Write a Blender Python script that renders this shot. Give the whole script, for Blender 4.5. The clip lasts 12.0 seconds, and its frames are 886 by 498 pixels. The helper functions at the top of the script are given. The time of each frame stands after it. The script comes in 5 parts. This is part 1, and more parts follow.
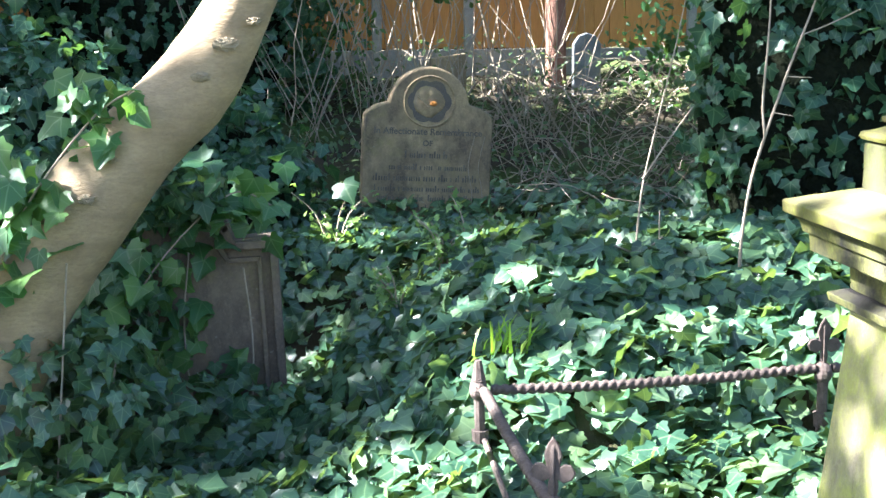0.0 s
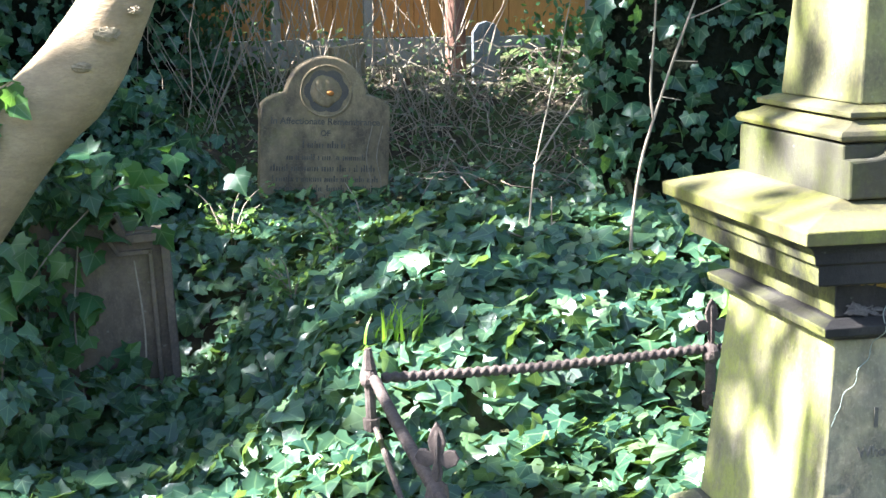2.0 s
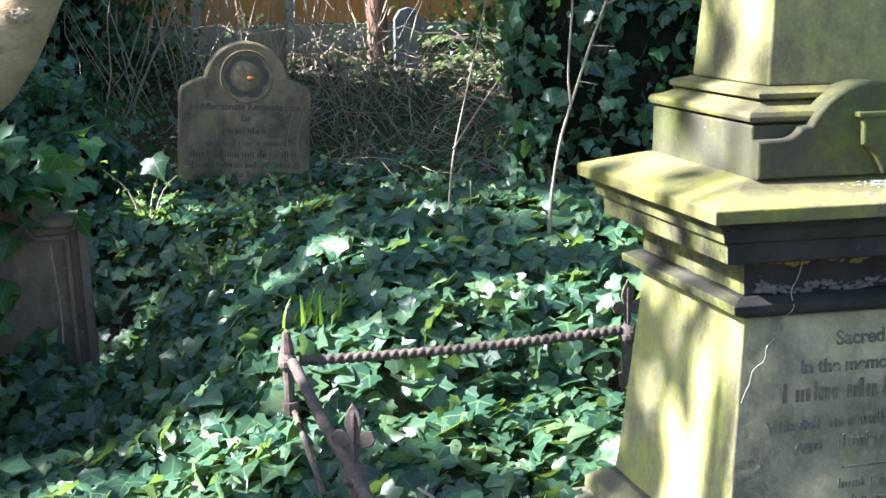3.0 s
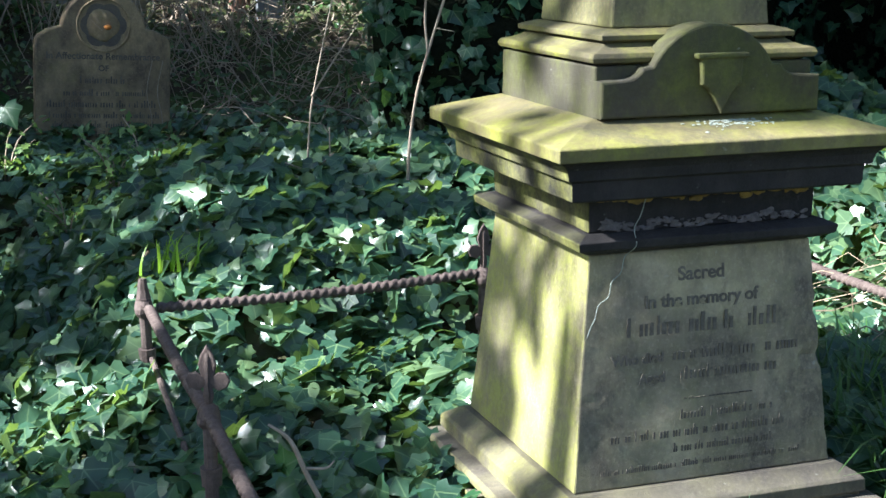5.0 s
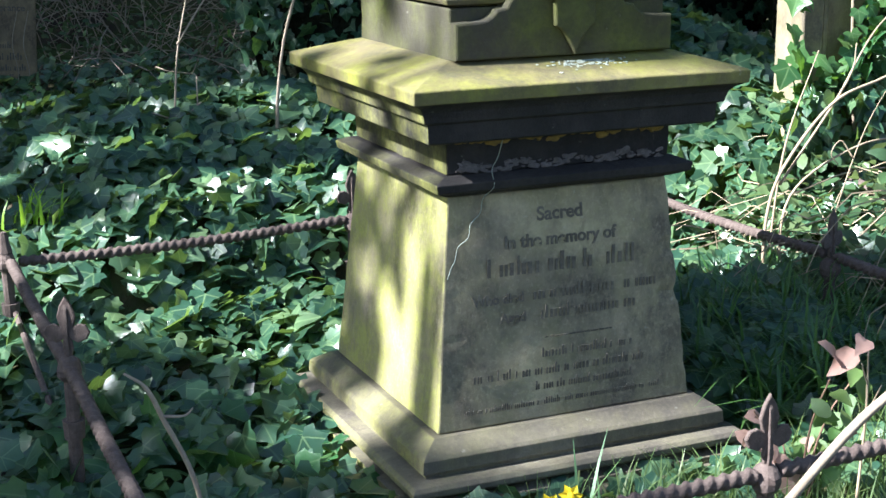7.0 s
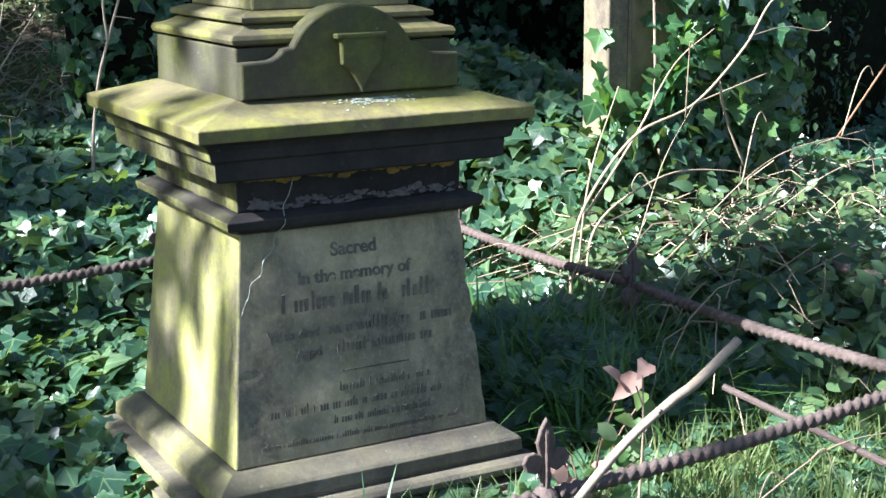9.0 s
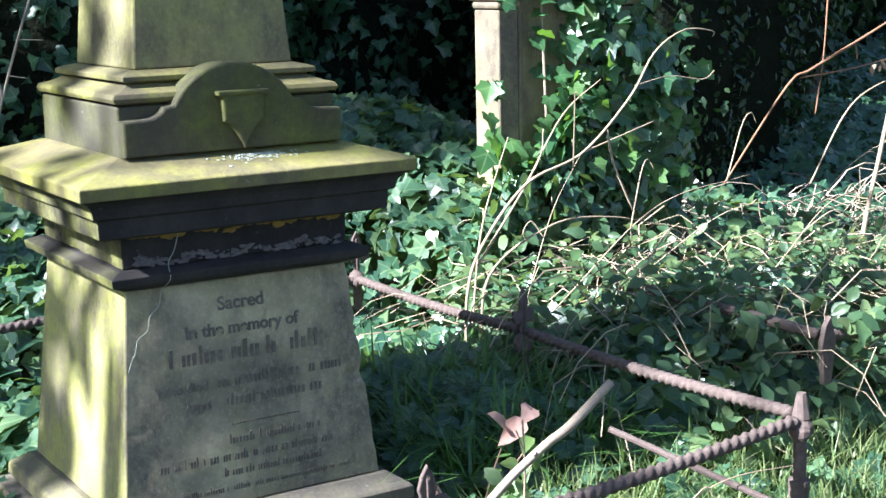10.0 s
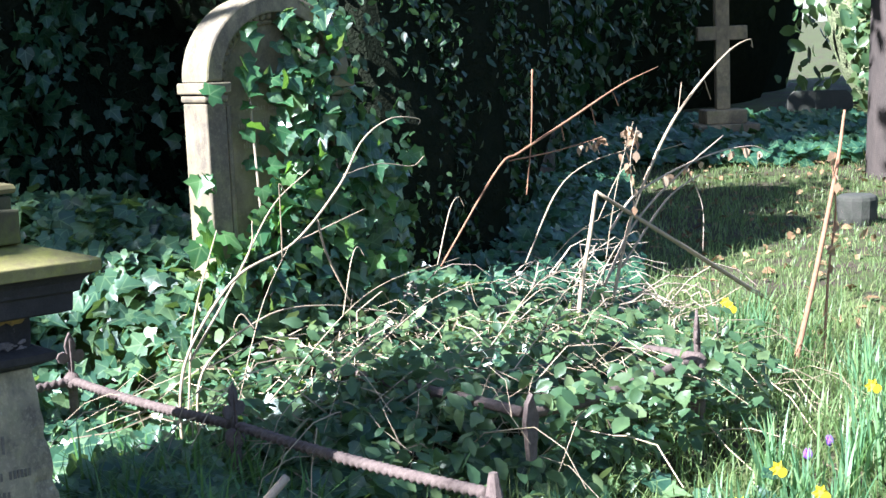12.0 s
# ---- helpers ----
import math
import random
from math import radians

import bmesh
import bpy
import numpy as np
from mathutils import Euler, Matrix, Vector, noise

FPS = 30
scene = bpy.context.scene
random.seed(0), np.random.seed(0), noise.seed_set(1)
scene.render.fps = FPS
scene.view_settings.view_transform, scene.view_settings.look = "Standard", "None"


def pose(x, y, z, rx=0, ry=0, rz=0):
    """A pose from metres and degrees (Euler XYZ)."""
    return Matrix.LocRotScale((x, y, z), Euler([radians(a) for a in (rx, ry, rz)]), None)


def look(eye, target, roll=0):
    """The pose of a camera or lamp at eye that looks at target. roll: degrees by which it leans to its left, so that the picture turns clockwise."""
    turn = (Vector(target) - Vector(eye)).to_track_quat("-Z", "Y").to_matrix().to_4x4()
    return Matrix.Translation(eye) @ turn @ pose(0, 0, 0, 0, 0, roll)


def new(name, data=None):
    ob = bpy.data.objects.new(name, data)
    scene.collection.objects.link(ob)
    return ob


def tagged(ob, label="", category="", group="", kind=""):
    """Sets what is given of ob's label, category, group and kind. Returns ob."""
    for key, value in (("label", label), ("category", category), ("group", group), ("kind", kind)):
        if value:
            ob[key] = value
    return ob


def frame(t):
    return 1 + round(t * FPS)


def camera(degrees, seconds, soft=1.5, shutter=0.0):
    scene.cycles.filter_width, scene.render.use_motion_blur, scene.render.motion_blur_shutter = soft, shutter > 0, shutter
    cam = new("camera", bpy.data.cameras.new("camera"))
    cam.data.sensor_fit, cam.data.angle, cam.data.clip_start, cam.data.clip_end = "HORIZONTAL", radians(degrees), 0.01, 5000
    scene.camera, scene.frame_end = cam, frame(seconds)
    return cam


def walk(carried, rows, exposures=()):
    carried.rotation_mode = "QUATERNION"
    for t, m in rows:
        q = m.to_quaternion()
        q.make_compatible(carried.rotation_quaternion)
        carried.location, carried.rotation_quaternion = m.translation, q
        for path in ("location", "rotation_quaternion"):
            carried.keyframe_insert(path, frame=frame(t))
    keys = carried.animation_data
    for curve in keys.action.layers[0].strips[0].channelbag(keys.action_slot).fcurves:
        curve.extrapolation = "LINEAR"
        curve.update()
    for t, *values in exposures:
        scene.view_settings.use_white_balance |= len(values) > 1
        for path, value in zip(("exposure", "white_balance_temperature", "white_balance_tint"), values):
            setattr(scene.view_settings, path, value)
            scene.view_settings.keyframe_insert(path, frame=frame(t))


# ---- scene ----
cam = camera(34.0, 12.0)
PATH = [
    (0, (-1.979, -3.432, 1.691), (-1.709, -1.478, 1.357), -0.4),
    (0.5, (-1.958, -3.43, 1.684), (-1.683, -1.476, 1.357), -0.5),
    (1, (-1.923, -3.427, 1.668), (-1.628, -1.48, 1.322), -1.0),
    (1.5, (-1.897, -3.425, 1.673), (-1.554, -1.488, 1.315), -1.1),
    (2, (-1.884, -3.436, 1.675), (-1.501, -1.504, 1.328), -0.9),
    (2.5, (-1.867, -3.445, 1.663), (-1.445, -1.522, 1.309), -0.8),
    (3, (-1.86, -3.458, 1.656), (-1.379, -1.551, 1.293), -0.6),
    (3.5, (-1.845, -3.46, 1.642), (-1.306, -1.572, 1.259), -0.5),
    (5.5, (-1.806, -3.53, 1.618), (-1.127, -1.701, 1.179), -0.2),
    (6, (-1.781, -3.513, 1.602), (-1.064, -1.703, 1.146), -0.3),
    (6.5, (-1.765, -3.523, 1.596), (-1.02, -1.727, 1.127), -0.3),
    (6.7, (-1.759, -3.54, 1.612), (-1.001, -1.753, 1.132), -0.3),
    (8.3, (-1.664, -3.592, 1.6), (-0.799, -1.859, 1.102), -0.8),
    (8.5, (-1.641, -3.615, 1.604), (-0.753, -1.888, 1.125), -0.6),
    (9, (-1.607, -3.693, 1.61), (-0.659, -1.988, 1.171), -0.5),
    (9.5, (-1.581, -3.757, 1.618), (-0.595, -2.062, 1.225), -0.8),
    (10, (-1.551, -3.798, 1.623), (-0.504, -2.135, 1.25), -1.2),
    (10.5, (-1.513, -3.835, 1.632), (-0.409, -2.205, 1.28), -1.3),
    (11, (-1.464, -3.871, 1.636), (-0.296, -2.28, 1.312), -1.5),
    (11.5, (-1.411, -3.918, 1.647), (-0.182, -2.373, 1.325), -1.7),
    (12, (-1.369, -3.952, 1.645), (-0.064, -2.461, 1.375), -2.4),
]
walk(cam, [(t, look(e, g, r)) for t, e, g, r in PATH], [(0, 3.8, 5900, 10), (2.5, 3.5, 5900, 10), (3.5, 2.85, 5800, 9), (5.5, 2.52, 5750, 9), (6.5, 2.52, 5750, 9), (8.5, 2.5, 5700, 10), (9.5, 2.52, 5650, 11), (10.5, 2.85, 5550, 13), (12, 2.75, 5500, 14)])

# ---------------------------------------------------------------- light
SUN = Vector((-0.88, 0.05, 0.72)).normalized()
world = bpy.data.worlds.new("sky")
scene.world = world
world.use_nodes = True
wn = world.node_tree
sky = wn.nodes.new("ShaderNodeTexSky")
sky.sky_type = "NISHITA"
sky.sun_disc = False
sky.sun_elevation = math.asin(SUN.z)
sky.sun_rotation = math.atan2(SUN.x, SUN.y)
wn.nodes["Background"].inputs["Strength"].default_value = 0.045
wn.links.new(sky.outputs[0], wn.nodes["Background"].inputs["Color"])
sun_data = bpy.data.lights.new("sun", "SUN")
sun_data.energy, sun_data.angle, sun_data.color = 5.0, radians(0.55), (1.0, 0.96, 0.90)
sun = new("sun", sun_data)
sun.matrix_world = look(SUN * 30, (0, 0, 0))


# ---------------------------------------------------------------- materials
class Nodes:
    def __init__(self, name):
        self.mat = bpy.data.materials.new(name)
        self.mat.use_nodes = True
        self.t = self.mat.node_tree
        self.b = self.t.nodes["Principled BSDF"]
        self.co = self.t.nodes.new("ShaderNodeTexCoord").outputs["Object"]

    def link(self, a, b):
        self.t.links.new(a, b)

    def noise(self, scale, detail=6, rough=0.6, stretch=None):
        n = self.t.nodes.new("ShaderNodeTexNoise")
        n.inputs["Scale"].default_value = scale
        n.inputs["Detail"].default_value = detail
        n.inputs["Roughness"].default_value = rough
        co = self.co
        if stretch:
            m = self.t.nodes.new("ShaderNodeMapping")
            m.inputs["Scale"].default_value = stretch
            self.link(co, m.inputs[0])
            co = m.outputs[0]
        self.link(co, n.inputs["Vector"])
        return n.outputs["Fac"]

    def ramp(self, fac, lo, hi, a=0.0, b=1.0):
        r = self.t.nodes.new("ShaderNodeMapRange")
        r.inputs["From Min"].default_value, r.inputs["From Max"].default_value = lo, hi
        r.inputs["To Min"].default_value, r.inputs["To Max"].default_value = a, b
        self.link(fac, r.inputs["Value"])
        return r.outputs[0]

    def math(self, op, a, b):
        n = self.t.nodes.new("ShaderNodeMath")
        n.operation = op
        for s, v in zip(n.inputs, (a, b)):
            if isinstance(v, (int, float)):
                s.default_value = v
            else:
                self.link(v, s)
        return n.outputs[0]

    def mix(self, fac, a, b):
        n = self.t.nodes.new("ShaderNodeMix")
        n.data_type = "RGBA"
        for s, v in ((n.inputs["Factor"], fac), (n.inputs[6], a), (n.inputs[7], b)):
            if isinstance(v, (int, float)):
                s.default_value = v
            elif isinstance(v, tuple):
                s.default_value = (*v, 1)
            else:
                self.link(v, s)
        return n.outputs[2]

    def island(self):
        return self.t.nodes.new("ShaderNodeNewGeometry").outputs["Random Per Island"]

    def objrand(self):
        return self.t.nodes.new("ShaderNodeObjectInfo").outputs["Random"]

    def bump(self, fac, strength, dist):
        n = self.t.nodes.new("ShaderNodeBump")
        n.inputs["Strength"].default_value, n.inputs["Distance"].default_value = strength, dist
        self.link(fac, n.inputs["Height"])
        self.link(n.outputs[0], self.b.inputs["Normal"])

    def done(self, color, rough=0.8, metal=0.0, spec=0.5):
        if isinstance(color, tuple):
            self.b.inputs["Base Color"].default_value = (*color, 1)
        else:
            self.link(color, self.b.inputs["Base Color"])
        if isinstance(rough, (int, float)):
            self.b.inputs["Roughness"].default_value = rough
        else:
            self.link(rough, self.b.inputs["Roughness"])
        self.b.inputs["Metallic"].default_value = metal
        self.b.inputs["Specular IOR Level"].default_value = spec
        return self.mat


def stone(name, base, dark, algae, soot=0.5, green=0.5, side=0.0, bump=0.5):
    n = Nodes(name)
    big = n.noise(3.5, 5, 0.65)
    streak = n.noise(6.0, 6, 0.7, (1, 1, 0.25))
    fine = n.noise(60, 5, 0.7)
    pit = n.noise(220, 3, 0.6)
    c = n.mix(n.ramp(streak, 0.35, 0.75), base, tuple(v * 0.5 for v in base))
    c = n.mix(n.math("MULTIPLY", n.ramp(big, 0.62 - 0.25 * soot, 0.85 - 0.25 * soot), 0.9), c, dark)
    g = n.ramp(n.noise(4.5, 6, 0.7), 0.70 - 0.35 * green, 0.95 - 0.35 * green)
    if side:
        geo = n.t.nodes.new("ShaderNodeNewGeometry")
        sep = n.t.nodes.new("ShaderNodeSeparateXYZ")
        n.link(geo.outputs["True Normal"], sep.inputs[0])
        west = n.ramp(sep.outputs["X"], -0.2, -0.9, 1.0 - side, 1.0)
        g = n.math("MULTIPLY", g, west)
    c = n.mix(n.ramp(n.noise(1.7, 4, 0.6), 0.45, 0.60, 0.0, 0.8), c, tuple(0.35 * v + 0.65 * d for v, d in zip(base, dark)))
    c = n.mix(n.math("MULTIPLY", g, 0.85), c, algae)
    c = n.mix(n.ramp(fine, 0.35, 0.7, 0.0, 0.35), c, tuple(v * 0.45 for v in base))
    stain = n.noise(2.6, 7, 0.75, (1, 1, 0.55))
    c = n.mix(n.ramp(stain, 0.47, 0.60, 0.0, 0.72), c, (0.05, 0.042, 0.04))
    c = n.mix(n.ramp(n.noise(13, 6, 0.7), 0.52, 0.72, 0.0, 0.45), c, tuple(0.4 * v for v in base))
    c = n.mix(n.ramp(n.noise(24, 7, 0.8), 0.46, 0.60, 0.0, 0.5), c, tuple(0.45 * v + 0.2 * d for v, d in zip(base, dark)))
    c = n.mix(n.ramp(n.noise(90, 3, 0.6), 0.54, 0.66, 0.0, 0.12), c, tuple(min(1.0, 1.35 * v) for v in base))
    speck = n.ramp(n.noise(38, 3, 0.5), 0.71, 0.76, 0.0, 0.22)
    c = n.mix(speck, c, (0.42, 0.42, 0.36))
    n.bump(n.math("ADD", n.math("MULTIPLY", fine, 0.6), n.math("MULTIPLY", pit, 0.4)), bump, 0.006)
    return n.done(c, n.ramp(fine, 0.3, 0.8, 0.75, 0.95), 0, 0.3)


def plain(name, a, b, scale=20, rough=0.7, bump=0.3, dist=0.003, stretch=None, metal=0.0, spec=0.4):
    n = Nodes(name)
    f = n.noise(scale, 6, 0.65, stretch)
    g = n.noise(scale * 7, 4, 0.6, stretch)
    c = n.mix(n.ramp(f, 0.3, 0.7), a, b)
    c = n.mix(n.ramp(g, 0.4, 0.75, 0.0, 0.5), c, tuple(v * 0.5 for v in a))
    n.bump(n.math("ADD", f, g), bump, dist)
    return n.done(c, rough, metal, spec)


def foliage(name, colors, rough=0.38, translucent=0.35, veins=True, glow=(0.25, 0.5, 0.05), spec=0.38, per_object=False):
    n = Nodes(name)
    r = n.objrand() if per_object else n.island()
    ramp = n.t.nodes.new("ShaderNodeValToRGB")
    el = ramp.color_ramp.elements
    while len(el) < len(colors):
        el.new(0.5)
    for i, c in enumerate(colors):
        el[i].position = i / (len(colors) - 1)
        el[i].color = (*c, 1)
    n.link(r, ramp.inputs[0])
    c = ramp.outputs[0]
    blotch = n.noise(30, 4, 0.6)
    c = n.mix(n.ramp(blotch, 0.35, 0.75, 0.0, 0.45), c, tuple(v * 0.55 for v in colors[0]))
    if veins:
        uv = n.t.nodes.new("ShaderNodeUVMap").outputs[0]
        sep = n.t.nodes.new("ShaderNodeSeparateXYZ")
        n.link(uv, sep.inputs[0])
        ax = n.math("ABSOLUTE", sep.outputs["X"], 0)
        mid = n.ramp(ax, 0.012, 0.035, 1.0, 0.0)
        dev = n.math("SUBTRACT", sep.outputs["Y"], n.math("MULTIPLY", ax, 0.75))
        side = n.ramp(n.math("ABSOLUTE", n.math("SUBTRACT", dev, 0.07), 0), 0.012, 0.032, 1.0, 0.0)
        v = n.math("MULTIPLY", n.math("MAXIMUM", mid, side), 0.45)
        c = n.mix(v, c, (0.20, 0.29, 0.13))
    n.link(c, n.b.inputs["Base Color"])
    n.b.inputs["Roughness"].default_value = rough
    n.b.inputs["Specular IOR Level"].default_value = spec
    n.bump(n.noise(70, 3, 0.5), 0.25, 0.004)
    if translucent:
        tr = n.t.nodes.new("ShaderNodeBsdfTranslucent")
        n.link(n.mix(0.6, c, glow), tr.inputs["Color"])
        mx = n.t.nodes.new("ShaderNodeMixShader")
        mx.inputs[0].default_value = translucent
        out = n.t.nodes["Material Output"]
        n.link(n.b.outputs[0], mx.inputs[1])
        n.link(tr.outputs[0], mx.inputs[2])
        n.link(mx.outputs[0], out.inputs["Surface"])
    return n.mat


M_STONE = stone("sandstone_mossy", (0.22, 0.18, 0.09), (0.045, 0.04, 0.022), (0.22, 0.235, 0.022), 0.5, 1.0, 0.3)
M_BASE = stone("sandstone_base", (0.19, 0.165, 0.125), (0.05, 0.044, 0.04), (0.27, 0.26, 0.07), 0.8, 1.1, 0.8)
M_DIE = stone("sandstone_die", (0.46, 0.385, 0.265), (0.085, 0.07, 0.062), (0.36, 0.37, 0.075), 0.95, 1.15, 0.8)
M_SOOT = stone("sandstone_sooty", (0.042, 0.037, 0.035), (0.010, 0.009, 0.011), (0.24, 0.24, 0.06), 1.0, 1.1, 1.0, 0.8)
# Algae-green sandstone, darkened: the shade on tablet and block is in the colour
M_TABLETSHADE = stone("sandstone_tablet_shaded", (0.095, 0.085, 0.045), (0.022, 0.025, 0.012), (0.10, 0.115, 0.02), 0.65, 0.9, 0.0)
M_SHAFT = stone("sandstone_shaft", (0.30, 0.26, 0.13), (0.10, 0.085, 0.055), (0.29, 0.30, 0.07), 0.35, 1.0, 0.4)
M_GREY = stone("sandstone_dark_headstone", (0.40, 0.295, 0.17), (0.09, 0.07, 0.05), (0.20, 0.19, 0.045), 0.5, 0.45, 0.0)
M_BROWN = stone("sandstone_brown_headstone", (0.25, 0.185, 0.13), (0.07, 0.055, 0.045), (0.20, 0.18, 0.06), 0.4, 0.5, 0.0, 0.4)
M_PALE = stone("sandstone_pale_headstone", (0.31, 0.26, 0.165), (0.10, 0.08, 0.055), (0.24, 0.22, 0.08), 0.4, 0.6, 0.0, 0.3)
M_FAINT = plain("worn_letter", (0.22, 0.18, 0.13), (0.30, 0.26, 0.19), 25, 0.95)
M_CUT = plain("engraved_letter", (0.07, 0.061, 0.05), (0.18, 0.155, 0.12), 16, 0.95)
M_LIME = plain("lime_crust", (0.20, 0.175, 0.17), (0.09, 0.08, 0.08), 70, 0.95, 0.8, 0.006)
M_OCHRE = plain("ochre_lichen", (0.34, 0.22, 0.05), (0.16, 0.11, 0.04), 50, 0.95, 0.8, 0.006)
M_LICHEN = plain("grey_lichen", (0.42, 0.46, 0.40), (0.25, 0.28, 0.22), 90, 0.95, 0.8, 0.004)
M_RUST = plain("rusty_iron", (0.072, 0.050, 0.043), (0.145, 0.110, 0.095), 45, 0.85, 0.7, 0.004, None, 0.15)
M_BARK = plain("smooth_bark", (0.38, 0.275, 0.16), (0.22, 0.155, 0.09), 7, 0.8, 0.6, 0.008, (1, 1, 2.2))
M_BARKDARK = plain("dark_bark", (0.055, 0.042, 0.035), (0.03, 0.024, 0.02), 12, 0.9, 0.8, 0.012, (1, 1, 0.3))
M_TWIG = plain("dry_twig", (0.36, 0.29, 0.22), (0.23, 0.18, 0.125), 25, 0.85, 0.4, 0.002)
M_STRAW = plain("bleached_stem", (0.37, 0.29, 0.195), (0.25, 0.185, 0.115), 25, 0.8, 0.4, 0.002)
M_BRAMBLE = plain("bramble_cane", (0.13, 0.07, 0.05), (0.20, 0.13, 0.08), 30, 0.85, 0.4, 0.002)
M_REDSTEM = plain("red_brown_stalk", (0.19, 0.085, 0.045), (0.29, 0.16, 0.09), 25, 0.85, 0.4, 0.002)
M_DEADLEAF = foliage("dead_leaf", [(0.36, 0.21, 0.17), (0.45, 0.30, 0.25)], 0.7, 0.3, False, (0.6, 0.35, 0.25), 0.2)
M_LITTER = foliage("leaf_litter", [(0.12, 0.07, 0.035), (0.24, 0.15, 0.08), (0.32, 0.22, 0.12)], 0.85, 0.1, False, (0.4, 0.25, 0.1), 0.2)
M_IVY = foliage("ivy_leaf", [(0.016, 0.046, 0.030), (0.032, 0.080, 0.046), (0.058, 0.122, 0.064), (0.12, 0.185, 0.08)], 0.30, 0.27, True, (0.30, 0.46, 0.06), 0.5)
M_IVYDARK = foliage("dark_ivy_leaf", [(0.016, 0.05, 0.03), (0.03, 0.08, 0.045), (0.045, 0.105, 0.055)], 0.32, 0.2, True, (0.2, 0.4, 0.04))
M_HOLLY = foliage("evergreen_leaf", [(0.02, 0.06, 0.022), (0.045, 0.11, 0.035), (0.09, 0.17, 0.05)], 0.35, 0.25, False, (0.25, 0.45, 0.05))
# Dark yew green, deepened further: the bushes' shade is in the colour
M_YEW = foliage("yew_leaf_shaded", [(0.008, 0.022, 0.010), (0.014, 0.036, 0.014), (0.03, 0.06, 0.02)], 0.45, 0.12, False, (0.1, 0.25, 0.03), 0.35)
M_BRAMBLELEAF = foliage("bramble_leaf", [(0.032, 0.068, 0.032), (0.055, 0.105, 0.044), (0.12, 0.165, 0.068)], 0.40, 0.30, False, (0.32, 0.42, 0.12))
M_GRASS = foliage("grass_blade", [(0.065, 0.11, 0.04), (0.11, 0.17, 0.06), (0.16, 0.215, 0.08), (0.22, 0.23, 0.11)], 0.45, 0.4, False, (0.38, 0.52, 0.14))
M_BLADE = foliage("dark_blade", [(0.035, 0.09, 0.022), (0.06, 0.135, 0.035), (0.10, 0.19, 0.05)], 0.32, 0.3, False, (0.3, 0.5, 0.08), 0.5)
M_DAFFLEAF = foliage("daffodil_blade", [(0.07, 0.15, 0.075), (0.11, 0.205, 0.10), (0.16, 0.265, 0.10)], 0.42, 0.35, False, (0.3, 0.55, 0.12))
M_FRESH = foliage("fresh_blade", [(0.16, 0.32, 0.03), (0.26, 0.42, 0.04)], 0.4, 0.5, False, (0.5, 0.8, 0.05))
M_YELLOW = foliage("yellow_petal", [(0.85, 0.62, 0.02), (0.9, 0.75, 0.05)], 0.55, 0.4, False, (0.9, 0.7, 0.05), 0.2)
M_PURPLE = foliage("purple_petal", [(0.22, 0.08, 0.55), (0.36, 0.16, 0.68)], 0.5, 0.4, False, (0.4, 0.15, 0.8), 0.2)
M_FENCE = plain("orange_larch_board", (0.52, 0.25, 0.07), (0.40, 0.18, 0.05), 5, 0.75, 0.3, 0.003, (3, 3, 0.3))
M_CONCRETE = plain("pale_concrete", (0.33, 0.32, 0.29), (0.22, 0.215, 0.20), 12, 0.9, 0.4, 0.004)


# ---------------------------------------------------------------- mesh tools
def part(name, bm, material, parent=None, label=""):
    me = bpy.data.meshes.new(name)
    bm.to_mesh(me)
    bm.free()
    me.materials.append(material)
    ob = new(name, me)
    if parent:
        ob.parent = parent
    if label:
        ob["label"] = label
    return ob


def smooth(ob):
    ob.data.polygons.foreach_set("use_smooth", [True] * len(ob.data.polygons))
    return ob


def thing(name, at, label, category, group="", rz=0, rx=0, ry=0):
    ob = new(name)
    ob.matrix_world = pose(*at, rx, ry, rz)
    ob.empty_display_size = 0.1
    return tagged(ob, label, category, group)


def levels(profile, bevel=0.004, rough=0.0):
    """A square stack of (half width, height) levels."""
    bm = bmesh.new()
    rings = []
    for h, z in profile:
        rings.append([bm.verts.new((sx * h, sy * h, z)) for sx, sy in ((-1, -1), (1, -1), (1, 1), (-1, 1))])
    bm.faces.new(rings[0][::-1])
    bm.faces.new(rings[-1])
    for a, b in zip(rings, rings[1:]):
        for i in range(4):
            j = (i + 1) % 4
            bm.faces.new((a[i], a[j], b[j], b[i]))
    if bevel:
        bmesh.ops.bevel(bm, geom=bm.edges[:], offset=bevel, segments=2, affect="EDGES", profile=0.5, clamp_overlap=True)
    if rough:
        bmesh.ops.subdivide_edges(bm, edges=[e for e in bm.edges if e.calc_length() > 0.06], cuts=12, use_grid_fill=True)
        for v in bm.verts:
            v.co += Vector((noise.noise(v.co * 23), noise.noise(v.co * 21 + Vector((5, 0, 0))), noise.noise(v.co * 19 + Vector((0, 9, 0))))) * rough
    return bm


def slab(outline, y0, y1, bevel=0.006):
    """An upright plate: outline of (x, z), from y0 (front) to y1 (back)."""
    bm = bmesh.new()
    a = [bm.verts.new((x, y0, z)) for x, z in outline]
    b = [bm.verts.new((x, y1, z)) for x, z in outline]
    bm.faces.new(a)
    bm.faces.new(b[::-1])
    n = len(outline)
    for i in range(n):
        j = (i + 1) % n
        bm.faces.new((a[j], a[i], b[i], b[j]))
    bmesh.ops.recalc_face_normals(bm, faces=bm.faces[:])
    if bevel:
        ed = [e for e in bm.edges if abs(e.verts[0].co.y - e.verts[1].co.y) < 1e-6]
        bmesh.ops.bevel(bm, geom=ed, offset=bevel, segments=2, affect="EDGES", profile=0.5, clamp_overlap=True)
    return bm


